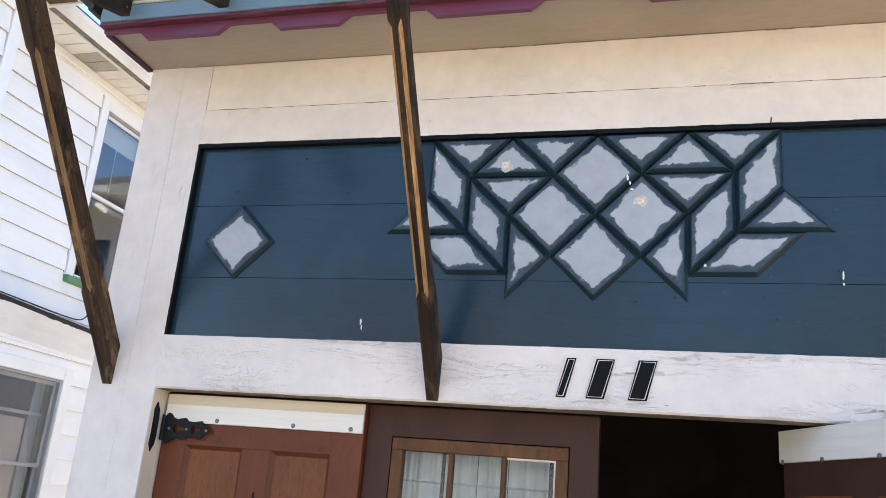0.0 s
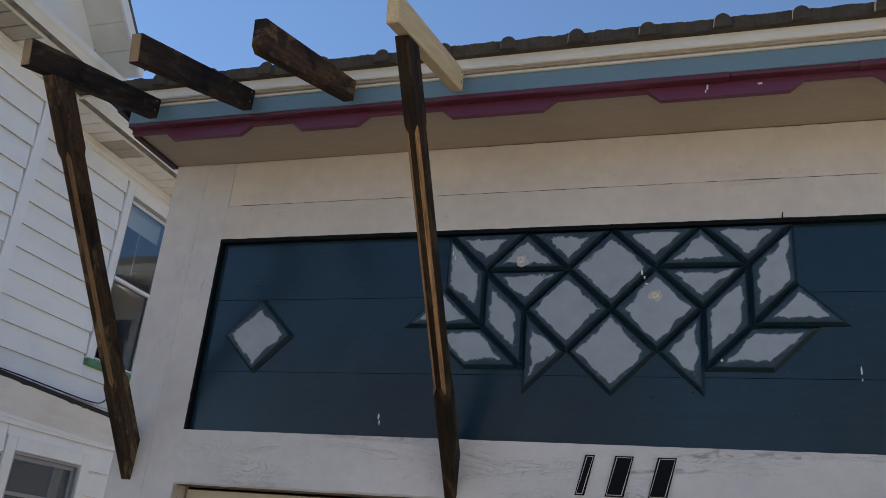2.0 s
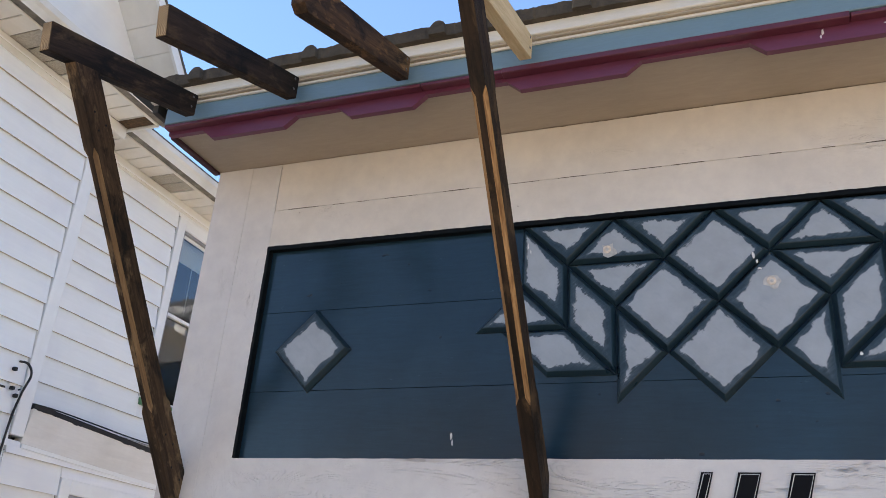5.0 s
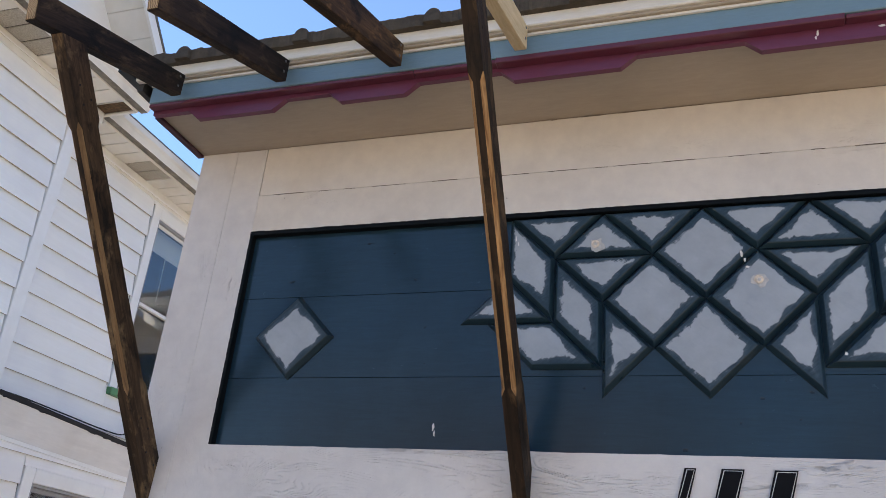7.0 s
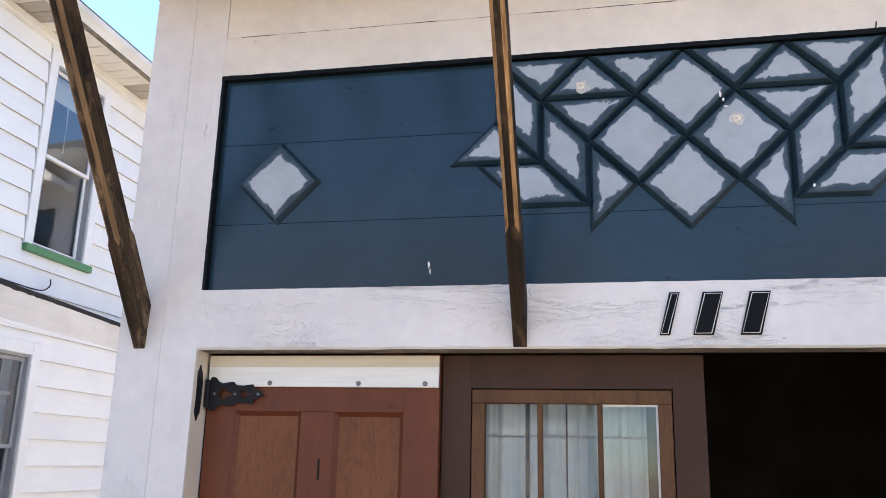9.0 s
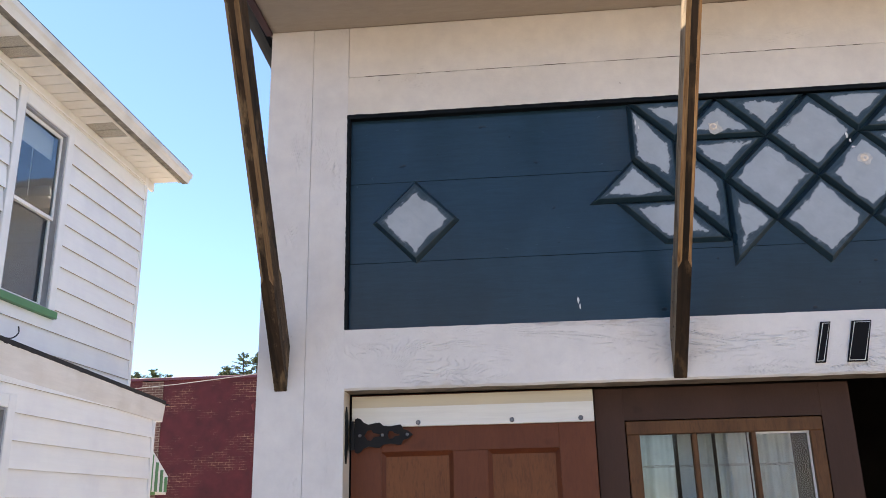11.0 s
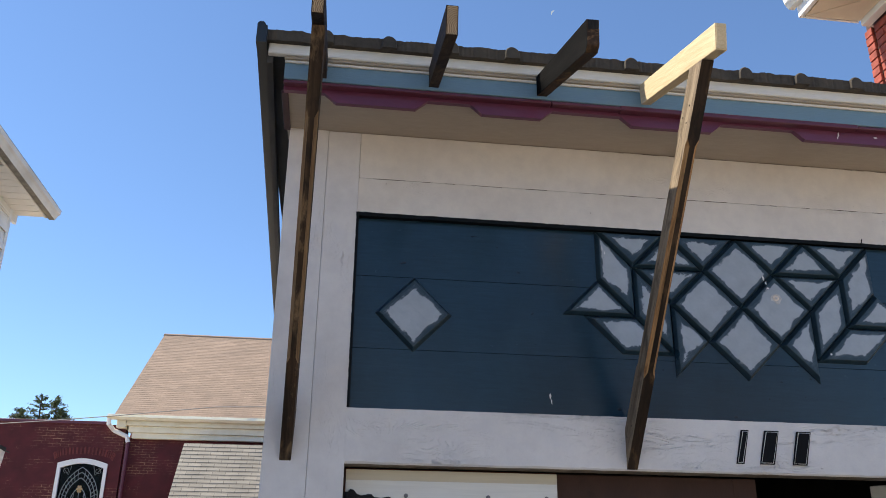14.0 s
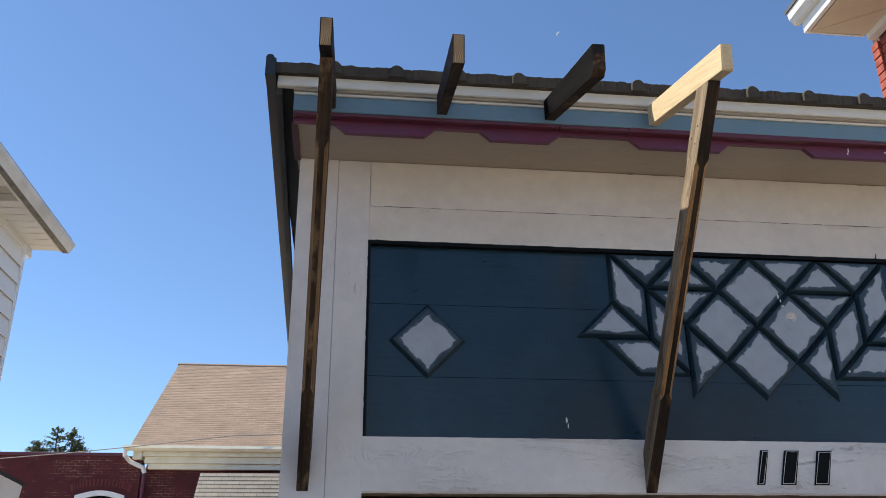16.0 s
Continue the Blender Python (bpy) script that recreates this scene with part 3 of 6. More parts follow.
def primer_plate(cell, face):
    """The coat of primer over one block: its margin tells how far each point lies from the block's edge."""
    bm = bmesh.new()
    lay = bm.verts.layers.float.new("margin")
    rings = []
    for d, y in ((0.0120, face + 0.0003), (0.0122, face - 0.0005), (0.030, face - 0.0006), (0.047, face - 0.0006)):
        ring = []
        for p in inset(cell, d):
            q = bm.verts.new((p.x, y, p.y))
            q[lay] = d
            ring.append(q)
        rings.append(ring)
    n = len(rings[0])
    for a, b in zip(rings, rings[1:]):
        for k in range(n):
            bm.faces.new((a[k], a[(k + 1) % n], b[(k + 1) % n], b[k]))
    bm.faces.new(rings[-1])
    return bm


def make_star():
    cells = [[lat(*c) for c in cell] for cell in CELLS]
    cells += [[Vector((2 * CX - c.x, c.y)) for c in cell][::-1] for cell in cells[2:]]
    dc, dr = Vector((0.2050, 2.6415)), 0.1300
    cells.append([dc + Vector(o) * dr for o in ((-1, 0), (0, -1), (1, 0), (0, 1))])
    for k, cell in enumerate(cells):
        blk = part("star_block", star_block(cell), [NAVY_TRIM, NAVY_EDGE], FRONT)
        part("paint_patch", primer_plate(cell, PANEL_Y - BLOCK_T), PRIMER, blk, "grey-blue primer patch with brushed edges" if k == 0 else "")


make_star()


SMEAR = plain("pale_filler_smear", (0.46, 0.46, 0.45), 0.7, var=0.25, scale=70)


def flake(x, z, w, h, seed, y=PANEL_Y - 0.0013, mat=FLAKE, name="paint_chip"):
    rnd = random.Random(seed)
    pts = []
    for k in range(11):
        a = 2 * math.pi * k / 11
        r = rnd.uniform(0.55, 1.0)
        pts.append((x + w * r * math.cos(a) + 0.25 * h * r * math.sin(a) * rnd.uniform(-0.5, 0.5), z + h * r * math.sin(a)))
    part(name, prism(bmesh.new(), pts, 1, y, y + 0.001), mat, FRONT)


for k, (x, z, w, h) in enumerate(((0.664, 2.384, 0.004, 0.011), (0.668, 2.366, 0.0025, 0.010), (2.03, 2.545, 0.003, 0.013), (2.03, 2.52, 0.002, 0.006),
                                  (1.459, 2.834, 0.005, 0.010), (1.466, 2.816, 0.003, 0.008), (1.471, 2.797, 0.006, 0.004), (0.866, 2.915, 0.002, 0.012), (0.874, 2.895, 0.002, 0.009), (1.675, 2.565, 0.005, 0.006),
                                  (1.662, 2.558, 0.003, 0.004), (2.17, 2.33, 0.02, 0.0025))):
    flake(x, z, w, h, k, (PANEL_Y if z < 2.56 and x != 2.03 or x > 2.0 or x < 0.7 else PANEL_Y - BLOCK_T) - 0.0013)
FACE_Y = PANEL_Y - BLOCK_T
for k, (x, z) in enumerate(((1.088, 2.884), (1.496, 2.761))):
    bm = disc(bmesh.new(), (x, FACE_Y - 0.0012, z), 0.0115, 0.003)
    part("filled_hole", bm, PUTTY, FRONT, "cream filler over an old bolt hole")
    flake(x + 0.004, z - 0.003, 0.027, 0.023, 40 + k, FACE_Y - 0.0017, SMEAR, "filler_smear")
    part("bolt_hole", disc(bmesh.new(), (x + 0.001, FACE_Y - 0.0040, z - 0.001), 0.0045, 0.0006, sides=10), SMEAR, FRONT)
bm = tube(bmesh.new(), [(1.858, 0.0, 2.985), (1.858, -0.012, 2.993), (1.859, -0.015, 3.004)], 0.002)
tagged(part("nail", bm, IRON, FRONT), "bent nail at the panel edge")

# ---------------------------------------------------------------- overhang, fascia and roof
YB, YW, YR = -0.300, -0.325, -0.345


# tan puts the shade under the white trim into the lip
TAN_TRIM = painted("tan_trim_shade", (0.36, 0.30, 0.225), stain_amt=0.5, rough=0.6, grain_scale=20, relief=0.3)


def make_eave():
    e = thing("roof_eave", "white soffit with light blue fascia and purple trim", "eave", kind="structure")
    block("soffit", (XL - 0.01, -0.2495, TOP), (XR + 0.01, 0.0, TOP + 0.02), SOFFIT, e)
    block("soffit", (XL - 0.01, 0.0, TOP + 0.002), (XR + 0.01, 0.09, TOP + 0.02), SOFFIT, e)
    block("blue_fascia", (-0.262, YB, 3.312), (XR + 0.012, YB + 0.025, 3.40), SKYBLUE, e, 0.002)
    block("white_trim", (-0.316, YW, 3.387), (XR + 0.066, YW + 0.022, 3.426), CREAM, e, 0.003)
    block("trim_lip", (-0.262, YB - 0.008, 3.3690), (XR + 0.05, YB - 0.0005, 3.3772), CREAM, e, 0.001)
    block("trim_lip", (-0.264, YB - 0.0165, 3.3774), (XR + 0.052, YB - 0.0004, 3.3868), TAN_TRIM, e, 0.002)
    # purple board with dropped tabs
    tabs = ((-0.092, 0.168), (0.390, 0.590), (0.906, 1.190), (1.532, 1.876), (2.126, 2.420), (2.72, 2.99))
    zb = 3.256
    lower = [(-0.262, 3.289)]
    for a, b in tabs:
        lower += [(a - 0.038, 3.289), (a, zb), (b, zb), (b + 0.040, 3.289)]
    lower[-1] = (XR + 0.012, zb)
    bm = bmesh.new()
    prism(bm, lower + [(XR + 0.012, 3.312), (-0.262, 3.312)], 1, -0.268, -0.250)
    tri(bm)
    part("purple_board", bm, PURPLE, e, "purple board cut in stepped tabs")
    for a, b in ((-0.262, 0.62), (0.622, 0.88), (0.86, 1.72), (1.722, 2.06), (2.05, XR + 0.012)):
        k = 0.003 if a in (0.86, 2.05) else 0.0
        block("cap_strip", (a, -0.296 - k, 3.300 - k), (b, -0.2685, 3.3115 + k), MAROON, e, 0.002)
    # return along the left end, running back to the wall
    block("side_fascia", (-0.262, YB + 0.0255, 3.302), (-0.2605, DEPTH, 3.40), RAW_UNDER, e)
    block("rake_soffit", (-0.320, -0.2995, 3.4005), (-0.2625, DEPTH, 3.412), RAW_UNDER, e)
    block("side_trim", (-0.270, -0.2495, 3.2885), (-0.248, -0.001, 3.2995), MAROON_DARK, e, 0.002)
    flake(1.66, 3.285, 0.004, 0.012, 71, -0.2695)
    flake(1.655, 3.263 + 0.01, 0.003, 0.006, 72, -0.2695)
    flake(1.80, 3.285, 0.009, 0.004, 73, -0.2695)
    return e


make_eave()


def make_roof():
    r = thing("garage_roof", "dark ribbed roofing falling to the back", "roof", kind="structure")
    sl = 0.0
    # sheets between ribs with a lumpy front lip
    bm = bmesh.new()
    n = 480
    x0, x1 = -0.335, XR + 0.09
    prof = []
    for k in range(n + 1):
        x = x0 + (x1 - x0) * k / n
        top = 3.462 + 0.004 * noise.noise((x * 14, 0, 0)) + 0.003 * noise.noise((x * 45, 3, 0)) + 0.0016 * noise.noise((x * 130, 5, 0))
        yy = YR + 0.004 * noise.noise((x * 20, 7, 0)) + 0.0035 * noise.noise((x * 105, 2, 0))
        prof.append([bm.verts.new(c) for c in ((x, yy + 0.002, 3.424), (x, yy, top), (x, -0.18, top + 0.004), (x, DEPTH + 0.2, top + sl * (DEPTH + 0.4)),
                                               (x, DEPTH + 0.2, 3.42 + sl * (DEPTH + 0.4)), (x, -0.18, 3.424))])
    for a, b in zip(prof, prof[1:]):
        for s in range(6):
            bm.faces.new((a[s], a[(s + 1) % 6], b[(s + 1) % 6], b[s]))
    bm.faces.new(prof[0])
    bm.faces.new(prof[-1][::-1])
    part("roof_sheet", bm, ROOFING, r)
    for k in range(-1, 15):
        xc = 0.07 + 0.2045 * k
        bm = bmesh.new()
        pts = []
        for a in range(9):
            t = math.pi * a / 8
            pts.append((xc + 0.0195 * math.cos(t) * (1.2 - 0.2 * math.sin(t)) + 0.004 * math.sin(t) * noise.noise((xc * 7, 1, 2)), 3.452 + (0.021 + 0.003 * noise.noise((xc * 5, 4, 1))) * math.sin(t)))
        pts = [(xc + 0.0255, 3.425)] + pts + [(xc - 0.0255, 3.425)]
        rings = []
        for y, s, dz in ((YR - 0.012, 0.90, 0), (YR - 0.006, 1.0, 0.0), (YR + 0.02, 1.03, 0.001), (-0.18, 1.0, 0.004), (DEPTH + 0.2, 1.0, sl * (DEPTH + 0.4))):
            rings.append([bm.verts.new((xc + (p[0] - xc) * s, y, 3.425 + (p[1] - 3.425) * s + dz + 0.002 * noise.noise((xc * 9, y, 1)))) for p in pts])
        m = len(pts)
        for a, b in zip(rings, rings[1:]):
            for s in range(m):
                bm.faces.new((a[s], a[(s + 1) % m], b[(s + 1) % m], b[s]))
        bm.faces.new(rings[0])
        bm.faces.new(rings[-1][::-1])
        part("roof_rib", bm, ROOFING, r)
    for x, d in ((-0.355, 1), (XR + 0.075, 1)):
        def rake(y0, y1, zb, zt, xa, xb, name, mat):
            bm = bmesh.new()
            ya = -0.30
            prism(bm, [(y0, zb), (ya, zb), (y1, zb + sl * (y1 - ya)), (y1, zt + sl * (y1 - ya)), (ya, zt), (y0, zt)], 0, xa, xb)
            tri(bm)
            for v in bm.verts:
                v.co.x -= 0.035 * max(0.0, v.co.y) * (1 if x < 0 else -1)
            part(name, bm, mat, r)
        rake(-0.366, DEPTH + 0.2, 3.398, 3.462, x + 0.002, x + 0.034, "rake_metal", RAKE_METAL)
        bm = tube(bmesh.new(), [(x + 0.015, -0.3665, 3.462), (x + 0.015, -0.30, 3.463), (x + 0.015 + 0.035 * 0.0, 0.0, 3.466), (x + 0.015 - 0.035 * (DEPTH + 0.2) * (1 if x < 0 else -1), DEPTH + 0.2, 3.466)], 0.0135, 12)
        part("rake_roll", bm, RAKE_METAL, r)
        inner = x + 0.0345 if d and x < 0 else x - 0.0205
        rake(-0.300, DEPTH + 0.2, 3.365, 3.422, inner, inner + 0.02, "rake_board", RAW_UNDER)
    return r


make_roof()

# ---------------------------------------------------------------- rafters and braces
RS = -0.285                    # fall of the rafters per metre outwards


def raf_low(y):
    return 3.312 - RS * (y + 0.305)


def make_rafter(xb, xe, zb, zt, mat, label, endmat, ye=-0.868, w=0.033, clip=0.0):
    """A sloping beam from the fascia to its cut outer end, whose lower and upper corners lie at zb and zt."""
    th = thing("rafter", label, "rafter", "rafters over the garage front")
    y0, z0, z1 = -0.3255, 3.3065, 3.381
    yt = ye - 0.014
    bm = bmesh.new()
    low = [(ye, zb)] if not clip else [(ye + clip, zb - clip * (zb - z0) / (ye - y0)), (ye - 0.006, zb + clip * 0.6)]
    prism(bm, [(y0, z0)] + low + [(yt, zt), (y0, z1)], 0, -w / 2, w / 2)
    for v in bm.verts:
        v.co.x += xb + (xe - xb) * (v.co.y - y0) / (ye - y0)
    bmesh.ops.bevel(bm, geom=bm.edges[:], offset=0.0025, segments=2, affect="EDGES", profile=0.6)
    bm.normal_update()
    for f in bm.faces:
        f.material_index = 1 if isinstance(mat, list) and f.normal.x < -0.4 else 0
    part("beam", bm, mat, th)
    e = w / 2 - 0.003
    za = zb + 0.003 + clip * 0.65
    bm = bmesh.new()
    prism(bm, [(xe - e, za), (xe + e, za), (xe + e, zt - 0.003), (xe - e, zt - 0.003)], 1, -0.0018, 0.003)
    for v in bm.verts:
        v.co.y += ye - 0.014 * (v.co.z - zb) / (zt - zb)
    part("cut_end", bm, endmat, th)
    for s in (0.02, 0.055):
        bm = disc(bmesh.new(), (xb + w / 2 + 0.0005, y0 - 0.022, z0 + s), 0.004, -0.002, ax=0, sides=8)
        part("screw_head", bm, STEEL, th)
    return th


END_BLACK = timber("blackened_end_grain", (0.008, 0.007, 0.007), (0.035, 0.031, 0.028), "z", 0.2)
make_rafter(-0.1415, -0.1423, 3.149, 3.229, RAF_DARK, "weathered dark brown rafter over the corner brace", ENDGRAIN, -0.872)
make_rafter(0.2205, 0.203, 3.1325, 3.2165, RAF_DARK, "weathered dark brown rafter with a pale cut end", ENDGRAIN, -0.854)
make_rafter(0.580, 0.578, 3.126, 3.2085, [RAF_BROWN, RAF_BLACK], "scorched brown rafter, charred black along one side", END_BLACK, -0.861, w=0.0345, clip=0.014)
make_rafter(0.9365, 0.9358, 3.156, 3.233, RAF_FRESH, "fresh yellow pine rafter above a dark brace", RAF_FRESH, -0.865)


def make_brace(xc, label, mats, w=0.0355, seed=1, lean=0.0):
    """A sloping strut with stopped chamfers, cut upright against the wall and to the rafter at the top."""
    th = thing("brace", label, "brace", "braces under the rafters")
    d, up = Vector((-0.613, 0.790)), Vector((0.790, 0.613))
    h, foot = 0.079, Vector((-0.001, 2.152))
    def front(s):
        return foot + d * s
    c = 0.0098
    def section(s, ch, lowcut=False, topcut=False):
        pts = []
        prof = [(-w / 2 + ch, 0), (w / 2 - ch, 0), (w / 2, ch), (w / 2, h - ch), (w / 2 - ch, h), (-w / 2 + ch, h), (-w / 2, h - ch), (-w / 2, ch)]
        for x, k in prof:
            p = front(s) + up * k
            if lowcut:
                p = p + d * ((-0.001 - p.x) / d.x)
            if topcut:
                g = raf_low(p.x) - 0.0005 - p.y
                p = p + d * (g / (d.y - (-RS) * 0 + RS * d.x * 1.0))
            pts.append((xc + x + lean * (p.y - foot.y), p.x, p.y))
        return pts
    e = 0.0012
    bm = bmesh.new()
    rows = [section(0, e, lowcut=True), section(0.16, e), section(0.322, e), section(0.340, c), section(0.55, c), section(0.80, c), section(1.048, c), section(1.068, e), section(1.27, e, topcut=True)]
    rnd = random.Random(seed)
    vs = [[bm.verts.new(p) for p in r] for r in rows]
    for k, (a, b) in enumerate(zip(vs, vs[1:])):
        for s in range(8):
            f = bm.faces.new((a[s], a[(s + 1) % 8], b[(s + 1) % 8], b[s]))
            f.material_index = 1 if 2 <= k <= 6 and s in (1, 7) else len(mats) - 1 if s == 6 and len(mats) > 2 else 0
    bm.faces.new(vs[0][::-1])
    bm.faces.new(vs[-1])
    part("strut", bm, mats, th)
    for s, k in ((0.09, 0.05), (0.14, 0.03), (0.20, 0.055), (0.24, 0.035), (1.11, 0.03), (1.12, 0.06), (1.16, 0.03)):
        p = front(s) + up * k
        bm = disc(bmesh.new(), (xc + lean * (p.y - foot.y) + w / 2 + 0.0002, p.x, p.y), 0.0035, -0.0008, ax=0, sides=8)
        part("nail_hole", bm, IRON, th)
        bm = disc(bmesh.new(), (xc + lean * (p.y - foot.y) - w / 2 - 0.0002, p.x, p.y), 0.003, 0.0008, ax=0, sides=8)
        part("nail_hole", bm, IRON, th)
    return th


make_brace(-0.180, "weathered brown wooden brace with pale chamfered edges on the corner board", [BR_WORN, BR_PALE], seed=2, lean=0.038)
make_brace(0.920, "dark wooden brace with freshly cut orange chamfers on the header", [BR_DARK, BR_CUT, BR_SUN_SIDE], seed=4, lean=0.012)

# ---------------------------------------------------------------- doors in the opening
DY = 0.082                     # face of the leaves


def make_left_door():
    d = thing("door_1", "reddish varnished panelled door under a white strip", "door", kind="structure")
    x0, x1, zt, zb = 0.006, 0.690, 2.1435, 0.03
    T = 0.04
    px = ((0.092, 0.294), (0.391, 0.590))
    zp = 1.984
    yb = DY
    block("stile", (x0, yb, zb), (px[0][0], yb + T, zt), DOOR_WOOD, d, 0.001)
    block("stile", (px[0][1], yb, zb + 0.25), (px[1][0], yb + T, zp), DOOR_WOOD, d, 0.001)
    block("stile", (px[1][1], yb, zb), (x1, yb + T, zt), DOOR_WOOD, d, 0.001)
    block("rail", (px[0][0], yb, zp), (px[1][1], yb + T, zt), DOOR_WOOD, d, 0.001)
    block("rail", (px[0][0], yb, zb), (px[1][1], yb + T, zb + 0.25), DOOR_WOOD, d, 0.001)
    block("rail", (px[0][0], yb + 0.0005, 0.95), (px[1][1], yb + T, 1.10), DOOR_WOOD, d, 0.001)
    for a, b in px:
        for z0, z1 in ((zb + 0.25, 0.95), (1.10, zp)):
            block("door_panel", (a, yb + 0.016, z0), (b, yb + 0.03, z1), PANEL_WOOD, d)
            m = 0.012
            for lo, hi in (((a, z0), (a + m, z1)), ((b - m, z0), (b, z1))):
                bm = bmesh.new()
                inner_left = lo[0] == a
                xs = (a, a + m) if inner_left else (b, b - m)
                prism(bm, [(xs[0], yb + 0.003), (xs[1], yb + 0.015), (xs[0], yb + 0.0165)], 2, z0, z1)
                part("panel_moulding", bm, DOOR_WOOD, d)
            for zz, s in ((z0, 1), (z1, -1)):
                bm = bmesh.new()
                prism(bm, [(yb + 0.003, zz), (yb + 0.0155, zz + s * m), (yb + 0.0165, zz)], 0, a, b)
                part("panel_moulding", bm, DOOR_WOOD, d)
    s = part("white_strip", hull(bmesh.new(), (0.009, yb - 0.012, 2.052), (0.689, yb - 0.0005, 2.1395), 0.0015), STRIP_WHITE, d, "white plastic strip screwed along the door top")
    # the header's soft shadow, laid on the strip as a beige band
    part("stained_edge", hull(bmesh.new(), (0.0095, yb - 0.0128, 2.107), (0.6885, yb - 0.0121, 2.139), 0.0003), STRIP_SHADE, s, "beige band for the header shadow along the strip top")
    for x in (0.199, 0.462, 0.652):
        part("screw_head", disc(bmesh.new(), (x, yb - 0.0125, 2.0625), 0.0068, 0.004), STEEL, s)
    block("latch_slot", (0.352, yb - 0.003, 1.80), (0.357, yb - 0.0005, 1.857), IRON, d)
    # strap hinge
    hg = part("strap_hinge", bmesh.new(), IRON, d, "black iron strap hinge with pierced hearts")
    outline = [(0.019, 2.075), (0.026, 2.079), (0.036, 2.076), (0.044, 2.066), (0.058, 2.060), (0.078, 2.064), (0.090, 2.065), (0.100, 2.056), (0.122, 2.054), (0.138, 2.057),
               (0.150, 2.058), (0.157, 2.045), (0.170, 2.041), (0.184, 2.030)]
    zc = 2.030
    ring = outline + [(x, 2 * zc - z) for x, z in outline[-2::-1]]
    bm = bmesh.new()
    holes = [[(0.046, 2.030), (0.055, 2.043), (0.066, 2.045), (0.072, 2.036), (0.090, 2.033), (0.090, 2.027), (0.072, 2.024), (0.066, 2.015), (0.055, 2.017)],
             [(0.112, 2.030), (0.117, 2.041), (0.127, 2.040), (0.132, 2.034), (0.146, 2.032), (0.146, 2.028), (0.132, 2.026), (0.127, 2.020), (0.117, 2.019)]]
    def loops(y):
        out = []
        for lp in [ring] + holes:
            out.append([bm.verts.new((p[0], y, p[1])) for p in lp])
        return out
    fr, bk = loops(DY - 0.0165), loops(DY - 0.0128)
    es = []
    for lp in fr:
        for k in range(len(lp)):
            es.append(bm.edges.new((lp[k], lp[(k + 1) % len(lp)])))
    bmesh.ops.triangle_fill(bm, edges=es, use_beauty=True)
    for lf, lb in zip(fr, bk):
        for k in range(len(lf)):
            bm.faces.new((lf[k], lf[(k + 1) % len(lf)], lb[(k + 1) % len(lb)], lb[k]))
    strap = part("strap", bm, IRON, hg)
    for x in (0.034, 0.098, 0.168):
        part("screw_head", disc(bmesh.new(), (x, DY - 0.0168, zc), 0.0048, 0.003, sides=10), STEEL, hg)
    bm = bmesh.new()
    prism(bm, [(0.030, 1.952), (0.035, 1.962), (0.044, 1.975), (0.048, 2.0), (0.048, 2.06), (0.044, 2.085), (0.035, 2.098), (0.030, 2.108), (0.025, 2.098), (0.018, 2.085),
               (0.020, 2.06), (0.020, 2.0), (0.018, 1.975), (0.025, 1.962)], 0, 0.0005, 0.004)
    part("jamb_plate", bm, IRON, hg)
    part("knuckle", tube(bmesh.new(), [(0.012, DY - 0.017, 1.992), (0.012, DY - 0.017, 2.070)], 0.007, 10), IRON, hg)
    # loose flake of the hinge mesh is replaced by its plates
    bm = hull(bmesh.new(), (0.004, DY - 0.0165, 2.0), (0.021, DY - 0.012, 2.06), 0.001)
    bm.to_mesh(hg.data)
    bm.free()
    return d


STRIP_SHADE = painted("beige_strip_shade", (0.60, 0.54, 0.41), stain_amt=0.4, rough=0.5, grain=(0.3, 1, 5), grain_scale=12, relief=0.1)
STRIP_WHITE = painted("white_strip_plastic", (0.74, 0.73, 0.68), stain=(0.72, 0.66, 0.52), stain_amt=0.7, rough=0.45, grain=(0.3, 1, 5), grain_scale=12, relief=0.1)
make_left_door()


def curtain_bm(x0, x1, z0, z1, y, folds, amp, seed):
    bm = bmesh.new()
    nx, nz = 70, 10
    g = []
    for i in range(nx + 1):
        col = []
        for j in range(nz + 1):
            f, q = i / nx, j / nz
            ph = f * folds * 2 * math.pi + 1.6 * noise.noise((f * 5, seed, 0))
            yy = y + amp * math.sin(ph) * (0.7 + 0.3 * q) + amp * 0.7 * noise.noise((f * 9, q * 1.5, seed))
            col.append(bm.verts.new((x0 + (x1 - x0) * f, yy, z1 + (z0 - z1) * q)))
        g.append(col)
    for i in range(nx):
        for j in range(nz):
            bm.faces.new((g[i][j], g[i + 1][j], g[i + 1][j + 1], g[i][j + 1]))
    bmesh.ops.solidify(bm, geom=bm.faces[:], thickness=0.0012)
    return bm


